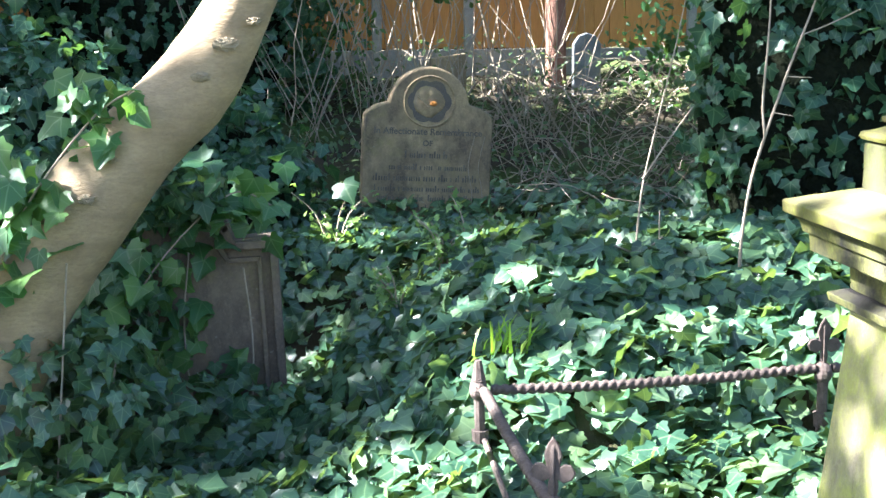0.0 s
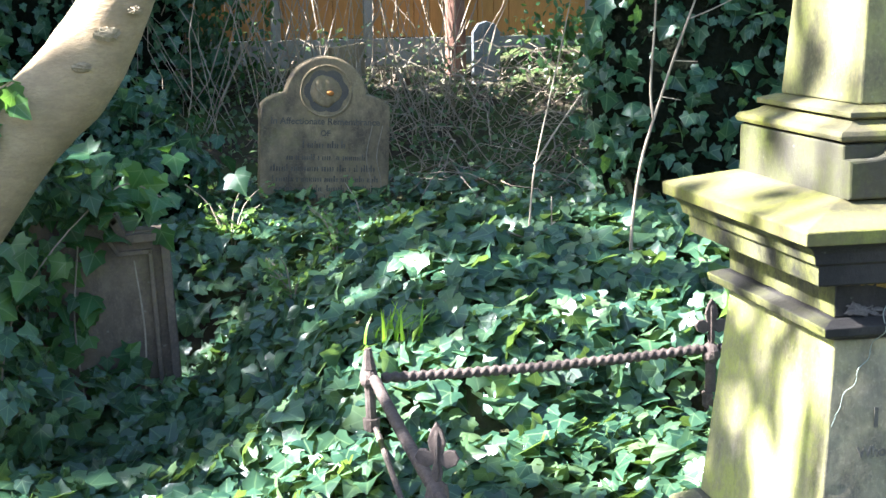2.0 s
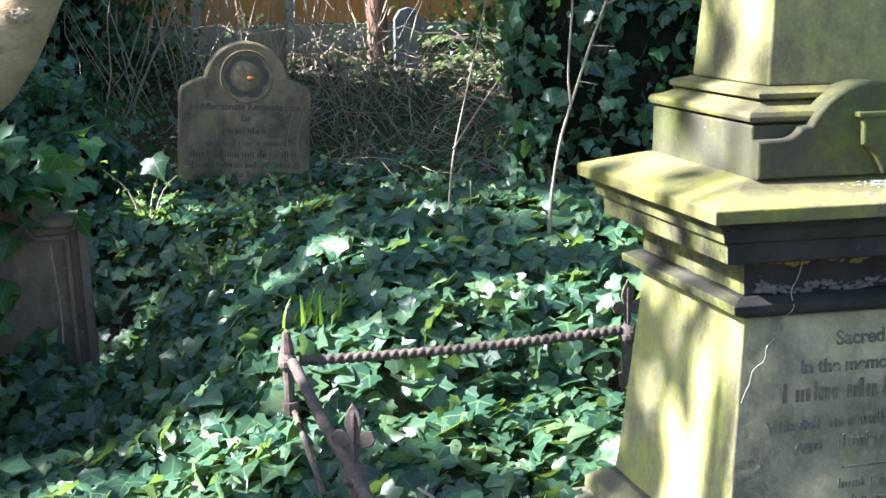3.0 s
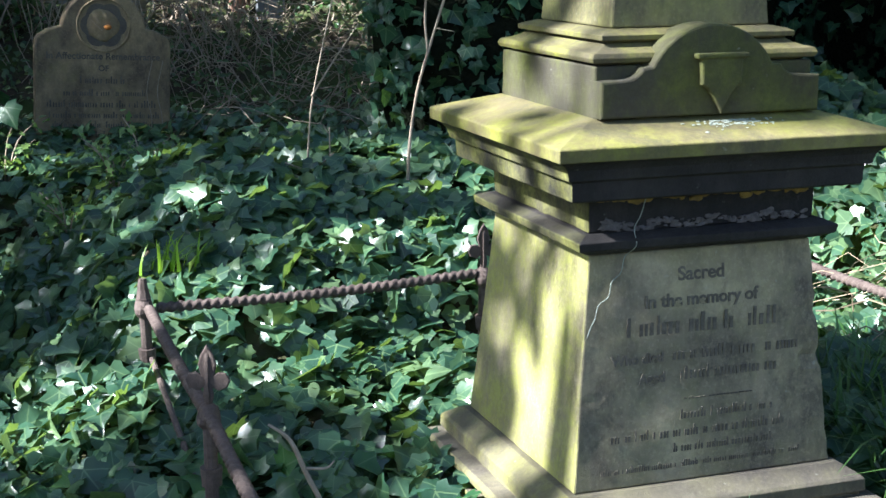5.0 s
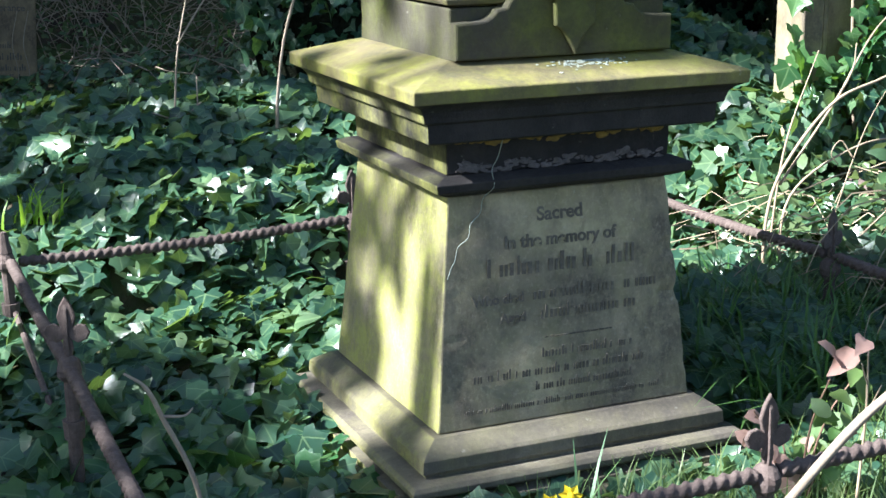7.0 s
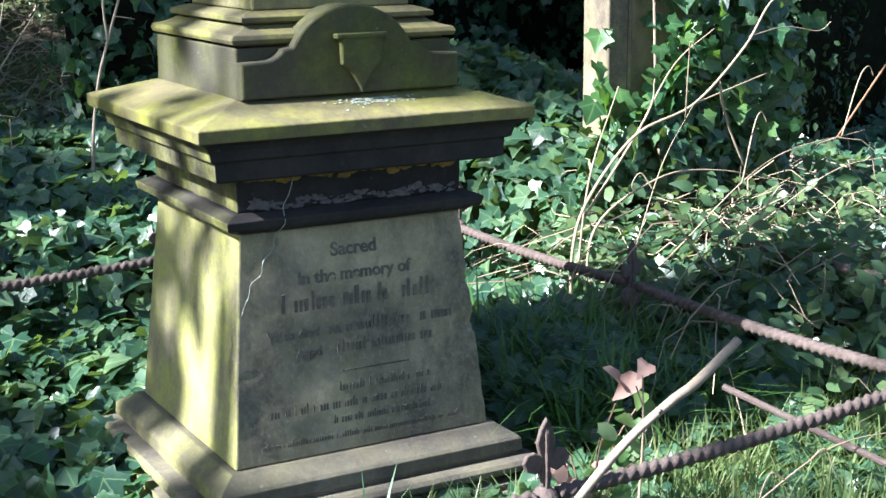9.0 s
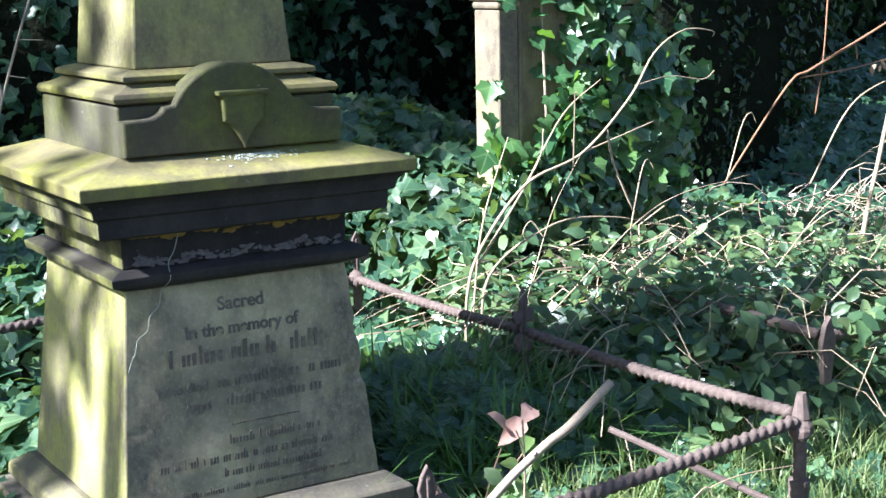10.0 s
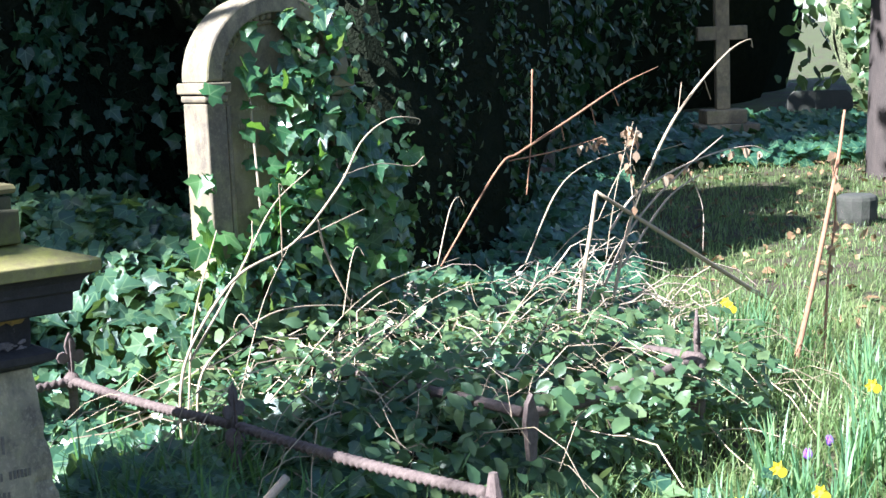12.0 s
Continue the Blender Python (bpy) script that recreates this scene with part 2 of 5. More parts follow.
def box(x0, x1, y0, y1, z0, z1, bevel=0.004):
    bm = bmesh.new()
    bmesh.ops.create_cube(bm, size=1)
    for v in bm.verts:
        v.co = Vector(((x0 + x1) / 2 + v.co.x * (x1 - x0), (y0 + y1) / 2 + v.co.y * (y1 - y0), (z0 + z1) / 2 + v.co.z * (z1 - z0)))
    if bevel:
        bmesh.ops.bevel(bm, geom=bm.edges[:], offset=bevel, segments=2, affect="EDGES", profile=0.5)
    return bm


def curve_points(pts, n):
    """n points on a smooth line through pts."""
    p = [Vector(q) for q in pts]
    p = [p[0] * 2 - p[1]] + p + [p[-1] * 2 - p[-2]]
    out = []
    for i in range(n):
        u = i / (n - 1) * (len(p) - 3)
        k = min(int(u), len(p) - 4)
        f = u - k
        a, b, c, d = p[k:k + 4]
        out.append(0.5 * ((2 * b) + (c - a) * f + (2 * a - 5 * b + 4 * c - d) * f * f + (3 * b - a - 3 * c + d) * f ** 3))
    return out


def tube_into(bm, pts, radii, sides=6, lobes=None):
    """Sweep a ring along pts. lobes=(count, depth, turns): a twisted bar."""
    n = len(pts)
    prev = None
    up = Vector((0.13, 0.21, 0.97))
    for i, p in enumerate(pts):
        d = (pts[min(i + 1, n - 1)] - pts[max(i - 1, 0)]).normalized()
        side = d.cross(up)
        side = side.normalized() if side.length > 1e-4 else Vector((1, 0, 0))
        other = side.cross(d)
        r = radii[i] if isinstance(radii, (list, tuple)) else radii
        ring = []
        for k in range(sides):
            a = 2 * math.pi * k / sides
            rr = r
            if lobes:
                rr = r * (1 + lobes[1] * math.cos(lobes[0] * a - 2 * math.pi * lobes[2] * i / n))
            ring.append(bm.verts.new(p + side * (math.cos(a) * rr) + other * (math.sin(a) * rr)))
        if prev:
            for k in range(sides):
                j = (k + 1) % sides
                bm.faces.new((prev[k], prev[j], ring[j], ring[k]))
        else:
            bm.faces.new(ring[::-1])
        prev = ring
    bm.faces.new(prev)
    return bm


def tube(pts, radii, sides=6, steps=None, lobes=None):
    pts = [Vector(p) for p in pts]
    if steps:
        m = len(pts)
        if isinstance(radii, (list, tuple)):
            radii = [float(np.interp(i / (steps - 1) * (m - 1), range(m), radii)) for i in range(steps)]
        pts = curve_points(pts, steps)
    return tube_into(bmesh.new(), pts, radii, sides, lobes)


IVY = (np.array([(0, .33), (0, .03), (.18, -.15), (.44, -.10), (.43, .10), (.60, .34), (.34, .50), (.17, .78), (0, 1.0),
                 (-.17, .78), (-.34, .50), (-.60, .34), (-.43, .10), (-.44, -.10), (-.18, -.15)], float),
       [(0, i, i + 1) for i in range(1, 14)] + [(0, 14, 1)])
OVAL = (np.array([(0, .5), (0, 0), (.24, .25), (.30, .55), (.16, .85), (0, 1.05), (-.16, .85), (-.30, .55), (-.24, .25)], float),
        [(0, i, i + 1) for i in range(1, 8)] + [(0, 8, 1)])
SPIKY = (np.array([(0, .45), (0, 0), (.14, .12), (.34, .16), (.18, .36), (.36, .52), (.17, .66), (0, 1.05), (-.17, .66), (-.36, .52), (-.18, .36), (-.34, .16), (-.14, .12)], float),
         [(0, i, i + 1) for i in range(1, 12)] + [(0, 12, 1)])
SMALL = (np.array([(0, 0), (.3, .45), (0, 1), (-.3, .45)], float), [(0, 1, 2), (0, 2, 3)])


def leaf_arrays(rng, centers, normals, size, shape, tilt=0.5, fold=0.3, aim=None):
    """Vertices, triangles and leaf coordinates of many leaves. aim: the way that the tips point (default any)."""
    n = len(centers)
    tpl, tris = shape
    nv = len(tpl)
    nrm = normals + rng.normal(0, tilt, (n, 3))
    nrm /= np.linalg.norm(nrm, axis=1)[:, None]
    rnd = rng.normal(0, 1, (n, 3)) if aim is None else np.asarray(aim) + rng.normal(0, 0.6, (n, 3))
    t = rnd - (rnd * nrm).sum(1)[:, None] * nrm
    t /= np.linalg.norm(t, axis=1)[:, None] + 1e-9
    s = np.cross(t, nrm)
    f = rng.normal(fold, 0.25, n)
    curl = rng.normal(0.28, 0.22, n)
    wob = 1 + rng.normal(0, 0.07, (n, nv))
    x = tpl[None, :, 0] * wob * rng.uniform(0.85, 1.12, n)[:, None]
    y = tpl[None, :, 1] * wob
    z = f[:, None] * np.abs(x) - curl[:, None] * (y - 0.35) ** 2
    size = np.asarray(size).reshape(-1, 1)
    v = centers[:, None, :] + (s[:, None, :] * (x * size)[..., None] + t[:, None, :] * ((y - 0.35) * size)[..., None] + nrm[:, None, :] * (z * size)[..., None])
    tri = (np.arange(n)[:, None, None] * nv + np.array(tris)[None]).reshape(-1, 3)
    uv = np.repeat(tpl[None], n, 0).reshape(-1, 2)
    return v.reshape(-1, 3), tri, uv


def mesh_from(name, v, tri, uv, material):
    me = bpy.data.meshes.new(name)
    me.vertices.add(len(v))
    me.vertices.foreach_set("co", v.astype(np.float32).ravel())
    me.loops.add(len(tri) * 3)
    me.loops.foreach_set("vertex_index", tri.astype(np.int32).ravel())
    me.polygons.add(len(tri))
    me.polygons.foreach_set("loop_start", np.arange(0, len(tri) * 3, 3, dtype=np.int32))
    me.polygons.foreach_set("use_smooth", np.ones(len(tri), bool))
    if uv is not None:
        layer = me.uv_layers.new(name="UVMap")
        layer.data.foreach_set("uv", uv[tri.ravel()].astype(np.float32).ravel())
    me.update(calc_edges=True)
    me.validate()
    me.materials.append(material)
    return new(name, me)


def leaves(name, rng, centers, normals, size, material, shape=IVY, **kw):
    v, tri, uv = leaf_arrays(rng, np.asarray(centers, float), np.asarray(normals, float), size, shape, **kw)
    return mesh_from(name, v, tri, uv, material)


def blades(name, rng, roots, length, width, material, lean=0.5, segs=4, aim=None):
    """Arched blades: narrow strips that taper."""
    n = len(roots)
    roots = np.asarray(roots, float)
    L = np.asarray(length) * rng.uniform(0.6, 1.15, n)
    a = rng.uniform(0, 2 * np.pi, n)
    if aim is not None:
        a = aim + rng.normal(0, 0.6, n)
    bend = np.abs(rng.normal(lean, lean * 0.5, n))
    dx, dy = np.cos(a), np.sin(a)
    v = np.zeros((n, segs + 1, 2, 3))
    for k in range(segs + 1):
        u = k / segs
        out = L * bend * u ** 2
        up = L * (u - 0.35 * bend * u ** 2.2)
        c = roots + np.stack([dx * out, dy * out, up], 1)
        w = np.asarray(width) * (1 - u) ** 0.6 * 0.5 + 0.0004
        side = np.stack([-dy, dx, 0 * dx], 1) * np.reshape(w, (-1, 1))
        v[:, k, 0], v[:, k, 1] = c - side, c + side
    tri = []
    for k in range(segs):
        i = 2 * k
        tri += [(i, i + 1, i + 3), (i, i + 3, i + 2)]
    nv = 2 * (segs + 1)
    t = (np.arange(n)[:, None, None] * nv + np.array(tri)[None]).reshape(-1, 3)
    return mesh_from(name, v.reshape(-1, 3), t, None, material)


def tangle(name, rng, roots, length, radius, material, droop=0.7, steps=7, up=1.0):
    """Arching canes: thin three-sided tubes in one mesh."""
    bm = bmesh.new()
    for p in roots:
        a = rng.uniform(0, 2 * math.pi)
        L = length * rng.uniform(0.5, 1.3)
        d = Vector((math.cos(a), math.sin(a), 0))
        pts = []
        q = Vector(p)
        h = up * rng.uniform(0.4, 1.3)
        for k in range(steps):
            u = k / (steps - 1)
            w = Vector(rng.normal(0, 0.03, 3)) * L
            pts.append(q + d * (L * u) + Vector((0, 0, L * (h * u - droop * (1 + h) * u * u * 0.9))) + w)
        r = radius * rng.uniform(0.6, 1.4)
        tube_into(bm, pts, [r * (1 - 0.6 * k / steps) for k in range(steps)], 3)
    return part(name, bm, material)


def leaf_kinds(name, shape, material, count=8, seed=1):
    """A few unit leaves, shared by the leaf objects."""
    r = np.random.default_rng(seed)
    kinds = []
    for _ in range(count):
        v, tri, uv = leaf_arrays(r, np.zeros((1, 3)), np.array([[0, 0, 1.0]]), np.array([1.0]), shape, tilt=0.0, fold=0.15, aim=(0, 40, 0))
        ob = mesh_from(name, v, tri, uv, material)
        kinds.append(ob.data)
        bpy.data.objects.remove(ob)
    return kinds


def leaf_parts(parent, rng, centers, normals, size, kinds, tilt=0.4, aim=(0, -0.3, -0.8), name="leaf"):
    inv = parent.matrix_world.inverted()
    for c, n, s in zip(centers, normals, size):
        z = Vector(np.asarray(n) + rng.normal(0, tilt, 3)).normalized()
        y = Vector(np.asarray(aim) + rng.normal(0, 0.6, 3))
        y = (y - z * y.dot(z)).normalized()
        x = y.cross(z)
        m = Matrix((x, y, z)).transposed().to_4x4()
        ob = new(name, kinds[int(rng.integers(len(kinds)))])
        ob.parent = parent
        ob.matrix_basis = inv @ Matrix.Translation(Vector(c)) @ m @ Matrix.Scale(s, 4)


M_IVYLEAF = foliage("ivy_single_leaf", [(0.02, 0.07, 0.03), (0.035, 0.10, 0.04), (0.05, 0.135, 0.05), (0.10, 0.19, 0.05)], 0.33, 0.35, True, (0.26, 0.5, 0.03), 0.45, True)
IVY_KINDS = leaf_kinds("leaf", IVY, M_IVYLEAF)


# ---------------------------------------------------------------- ground
def step(a, b, v):
    u = np.clip((np.asarray(v, float) - a) / (b - a), 0, 1)
    return u * u * (3 - 2 * u)


def lawn_side(x, y):
    """Metres to the lawn's side of the edge between the ivy and the lawn."""
    return (np.asarray(x) + 1.37) * 0.669 - (np.asarray(y) + 3.95) * 0.743


def soil(x, y):
    x, y = np.asarray(x, float), np.asarray(y, float)
    z = np.interp(y, [-30, -3, -0.6, 0, 0.6, 1.1, 1.32, 1.6, 2.1, 2.6, 3.2, 4.5, 5.5, 7, 12, 60], [0, 0, 0, 0.02, 0.07, 0.15, 0.32, 0.40, 0.55, 0.60, 0.46, 0.36, 0.55, 1.15, 1.3, 1.6])
    z = z - (0.10 * step(-0.7, -1.3, x) + 0.62 * step(-0.95, -2.0, x)) * step(0.8, 2.2, y) * step(3.5, 2.8, y)
    z = z + (0.10 * step(0.5, 0.8, x) + 0.16 * step(1.25, 1.6, x)) * step(-1.0, -0.1, y)
    z = z - 0.10 * step(-1.2, -1.7, x) * step(0.2, 0.9, y) * step(2.2, 1.6, y)
    z = z - 0.16 * step(0.2, 0.6, x) * step(1.75, 1.3, x) * step(0.5, 1.0, y) * step(2.1, 1.35, y)
    d = np.hypot(x + 1.4, y + 3.9)
    right = 0.12 + 0.012 * d + 0.16 * step(0.2, 2.5, y) * step(0.3, -0.6, lawn_side(x, y)) + 0.25 * step(12, 17, d)
    w = step(1.8, 3.4, x)
    return z * (1 - w) + right * w


def cover(x, y):
    """Height of the top of the ivy."""
    x, y = np.asarray(x, float), np.asarray(y, float)
    return soil(x, y) + 0.10 + 0.05 * step(1.0, 1.7, y) + 0.05 * step(0.6, 1.3, x) * step(-1.0, -0.2, y)


def ground_sheet():
    xs = np.concatenate([[-300, -80, -25, -10], np.arange(-5, 6, 0.1), np.arange(6, 20, 0.5), [25, 40, 90, 300]])
    ys = np.concatenate([[-300, -80, -25, -10], np.arange(-5, 8, 0.1), np.arange(8, 20, 0.5), [25, 40, 90, 300]])
    X, Y = np.meshgrid(xs, ys)
    rng = np.random.default_rng(3)
    Z = soil(X, Y) + rng.normal(0, 0.008, X.shape)
    v = np.stack([X, Y, Z], -1).reshape(-1, 3)
    nx, ny = len(xs), len(ys)
    i = (np.arange(ny - 1)[:, None] * nx + np.arange(nx - 1)[None]).ravel()
    tri = np.concatenate([np.stack([i, i + 1, i + nx + 1], 1), np.stack([i, i + nx + 1, i + nx], 1)])
    n = Nodes("earth_and_moss")
    f = n.noise(2.2, 6, 0.7)
    g = n.noise(28, 5, 0.7)
    c = n.mix(n.ramp(f, 0.42, 0.6), (0.045, 0.035, 0.024), (0.05, 0.075, 0.02))
    c = n.mix(n.ramp(g, 0.5, 0.75, 0, 0.6), c, (0.10, 0.07, 0.04))
    n.bump(g, 0.8, 0.02)
    ob = mesh_from("ground", v, tri, None, n.done(c, 0.95, 0, 0.2))
    return tagged(ob, "dark leaf mould and moss of an old churchyard", "ground", kind="structure")


ground_sheet()


# ---------------------------------------------------------------- obelisk monument
def bar_lines(parent, rows, y_at, depth=0.0015, name="inscription_line", material=None):
    """Unreadable engraved lines: rows of (x0, x1, z, height) cut into short words."""
    rnd = random.Random(5)
    for x0, x1, z, h in rows:
        bm = bmesh.new()
        x = x0
        while x < x1:
            for _ in range(rnd.randint(5, 13)):
                w = h * rnd.uniform(0.13, 0.24)
                hh = h * rnd.choice((0.6, 0.62, 0.66, 0.66, 1.0))
                if rnd.random() < 0.9 and x + w < x1:
                    bmesh.ops.create_cube(bm, size=1, matrix=Matrix.Translation((x + w / 2, y_at(z), z + hh / 2)) @ Matrix.Diagonal((w, depth, hh, 1)))
                x += w + h * rnd.uniform(0.10, 0.22)
            x += h * 0.35
        tagged(part(name, bm, material or M_CUT, parent), kind="stuff")


def words(parent, body, x, z, size, y_at, tilt=0.0, name="inscription"):
    cu = bpy.data.curves.new(name, "FONT")
    cu.body, cu.size, cu.align_x, cu.extrude, cu.offset = body, size, "CENTER", 0.0012, 0.0012
    cu.materials.append(M_CUT)
    ob = new(name, cu)
    ob.parent = parent
    ob.matrix_local = pose(x, y_at(z), z, 90 + tilt, 0, 0)
    return ob


def monument():
    root = thing("obelisk_monument", (0, 0, 0), "algae-stained sandstone obelisk on a tapering inscribed pedestal", "gravestone")
    part("plinth", levels([(0.545, -0.12), (0.545, 0.075), (0.53, 0.085)], 0.01, 0.0012), M_BASE, root, "weathered stepped stone plinth")
    part("base_moulding", levels([(0.50, 0.084), (0.50, 0.103), (0.452, 0.107), (0.452, 0.117), (0.482, 0.121), (0.492, 0.130), (0.492, 0.144), (0.482, 0.154), (0.436, 0.158), (0.436, 0.168), (0.447, 0.171), (0.445, 0.204), (0.438, 0.212), (0.392, 0.242)], 0.002), M_BASE, root)
    die_bm = levels([(0.376, 0.243), (0.32, 0.845)], 0.005)
    bmesh.ops.subdivide_edges(die_bm, edges=[e for e in die_bm.edges if e.calc_length() > 0.3], cuts=30, use_grid_fill=True)
    for v in die_bm.verts:
        v.co += Vector((noise.noise(v.co * 9), noise.noise(v.co * 11 + Vector((3, 1, 0))), 0)) * 0.0016
        if v.co.x < -0.3 and v.co.y < -0.3:
            k = max(0.0, noise.noise(Vector((0, 0, v.co.z * 26)))) * 0.002
            v.co += Vector((k, k, 0))
        if v.co.x > 0.29 and v.co.y < -0.29:
            k = max(0.0, noise.noise(Vector((4, 0, v.co.z * 16)))) * 0.011
            v.co += Vector((-k, k, 0))
    die = part("die", die_bm, M_DIE, root, "dark tapering block with a worn inscription")

    def face(z):
        return -(0.376 - (z - 0.243) * 0.093) - 0.0012
    tilt = -math.degrees(math.atan(0.093))
    words(die, "Sacred", -0.005, 0.765, 0.050, face, tilt)
    words(die, "In the memory of", -0.005, 0.700, 0.046, face, tilt)
    words(die, "Who died", -0.19, 0.560, 0.036, face, tilt)
    words(die, "Aged", -0.15, 0.508, 0.036, face, tilt)
    bar_lines(die, [(-0.22, 0.22, 0.630, 0.050), (-0.09, 0.28, 0.56, 0.034), (-0.07, 0.22, 0.508, 0.034), (-0.06, 0.14, 0.455, 0.006),
                    (-0.08, 0.20, 0.405, 0.026), (-0.27, 0.24, 0.36, 0.028), (-0.10, 0.20, 0.32, 0.024), (-0.30, 0.28, 0.28, 0.018)], face)
    part("neck_moulding", levels([(0.318, 0.846), (0.338, 0.853), (0.366, 0.866), (0.370, 0.888), (0.335, 0.902)], 0.003, 0.0015), M_SOOT, root, "soot-black moulding")
    part("frieze", levels([(0.322, 0.903), (0.324, 0.992)], 0.004, 0.004), M_SOOT, root, "soot-black frieze with flaking lime crust")
    part("cornice", levels([(0.385, 0.993), (0.407, 1.000), (0.410, 1.048), (0.424, 1.053), (0.426, 1.064), (0.431, 1.080), (0.443, 1.093), (0.461, 1.103)], 0.002), M_SOOT, root, "black cornice under the slab")
    part("cap_slab", levels([(0.468, 1.104), (0.47, 1.137), (0.463, 1.141), (0.31, 1.186), (0.2, 1.187)], 0.003, 0.0012), M_STONE, root, "yellow-green sandstone slab with sloping top")
    part("block", levels([(0.306, 1.165), (0.305, 1.312)], 0.005, 0.0012), M_TABLETSHADE, root)
    part("torus", levels([(0.286, 1.313), (0.288, 1.317), (0.312, 1.320), (0.317, 1.331), (0.311, 1.343), (0.286, 1.349), (0.268, 1.357), (0.258, 1.364)], 0.002), M_STONE, root)
    part("fillet", levels([(0.254, 1.365), (0.256, 1.369), (0.273, 1.371), (0.273, 1.384), (0.258, 1.390), (0.232, 1.397)], 0.002), M_STONE, root)
    part("shaft", levels([(0.225, 1.398), (0.125, 2.75), (0.02, 2.92)], 0.006), M_SHAFT, root, "plain tapering shaft streaked with algae")
    # arched tablet with its shield
    pts = [(-0.306, 1.187), (-0.306, 1.277), (-0.245, 1.280)]
    pts += [(-0.245 + 0.055 * math.sin(a), 1.280 + 0.043 * (1 - math.cos(a))) for a in np.linspace(0.3, 1.2, 5)]
    pts += [(0.19 * math.cos(a), 1.222 + 0.19 * math.sin(a)) for a in np.linspace(radians(152), radians(28), 22)]
    pts += [(0.245 - 0.055 * math.sin(a), 1.280 + 0.043 * (1 - math.cos(a))) for a in np.linspace(1.2, 0.3, 5)]
    pts += [(0.245, 1.280), (0.306, 1.277), (0.306, 1.187)]
    tab = part("tablet", slab(pts[::-1], -0.345, -0.24, 0.006), M_TABLETSHADE, root, "arched tablet, algae green with shade in its dark colour")
    sh = [(-0.066, 1.362), (-0.068, 1.35), (-0.058, 1.345), (-0.056, 1.285)] + [(-0.056 + 0.056 * u, 1.285 - 0.072 * u ** 1.7) for u in (0.3, 0.6, 0.85, 1.0)]
    sh = sh + [(-x, z) for x, z in sh[-2::-1]]
    o = part("shield", slab(sh[::-1], -0.364, -0.34, 0.005), M_TABLETSHADE, tab, "carved stone shield")
    o.location = (0.015, 0, -0.022)
    part("shield_lip", box(-0.058, 0.088, -0.370, -0.34, 1.328, 1.341, 0.004), M_TABLETSHADE, tab)
    # lime crust and ochre lichen on the frieze, white lichen under the shield
    rng = np.random.default_rng(11)
    for name, mat, n, zlo, zhi, r in (("lime_crust", M_LIME, 190, 0.904, 0.926, 0.0062), ("ochre_lichen", M_OCHRE, 60, 0.978, 0.992, 0.012)):
        bm = bmesh.new()
        for _ in range(n):
            x = rng.uniform(-0.30, 0.30)
            z = rng.uniform(zlo, zhi) + 0.006 * math.sin(x * 40)
            s = r * rng.uniform(0.4, 1.2)
            bmesh.ops.create_icosphere(bm, subdivisions=2, radius=1, matrix=Matrix.Translation((x, -0.3235, z)) @ Matrix.Diagonal((s * 1.6, 0.006, s * 0.8, 1)))
        for v in bm.verts:
            v.co += Vector((noise.noise(v.co * 60), 0, noise.noise(v.co * 70))) * 0.005
        tagged(part(name, bm, mat, root, "crust of lime" if mat is M_LIME else "ochre lichen"), kind="stuff")
    bm = bmesh.new()
    for _ in range(130):
        x, y = rng.normal(0.04, 0.05), -0.352 - abs(rng.normal(0, 0.02))
        s = rng.uniform(0.002, 0.007)
        bmesh.ops.create_icosphere(bm, subdivisions=1, radius=1, matrix=Matrix.Translation((x, y, 1.141 + (y + 0.463) * 0.294)) @ Matrix.Diagonal((s, s, 0.002, 1)))
    tagged(part("white_lichen", bm, M_LICHEN, root, "pale grey lichen"), kind="stuff")
    # a dried tendril that climbs the front
    part("dried_tendril", tube([(-0.330, -0.341, 0.64), (-0.318, -0.340, 0.67), (-0.308, -0.338, 0.685), (-0.298, -0.336, 0.72), (-0.270, -0.335, 0.74), (-0.262, -0.333, 0.775), (-0.235, -0.331, 0.80), (-0.225, -0.329, 0.838), (-0.215, -0.372, 0.875), (-0.205, -0.338, 0.91), (-0.185, -0.331, 0.94), (-0.17, -0.329, 0.985)], 0.0013, 4, 48), M_LICHEN, root, "thin dried ivy tendril")
    return root


monument()


# ---------------------------------------------------------------- iron rails of the plot
def finial_plate(h=0.17, w=0.075, t=0.011):
    half = [(0.010, 0.0), (0.016, 0.03), (0.012, 0.052), (0.030, 0.042), (0.056, 0.052), (0.066, 0.072), (0.054, 0.092), (0.034, 0.095), (0.020, 0.088), (0.027, 0.115), (0.018, 0.145), (0.0, 0.172)]
    k = h / 0.172
    half = [(x * w / 0.066, z * k) for x, z in half]
    return slab(half + [(-x, z) for x, z in half[-2::-1]], -t / 2, t / 2, 0.0035)


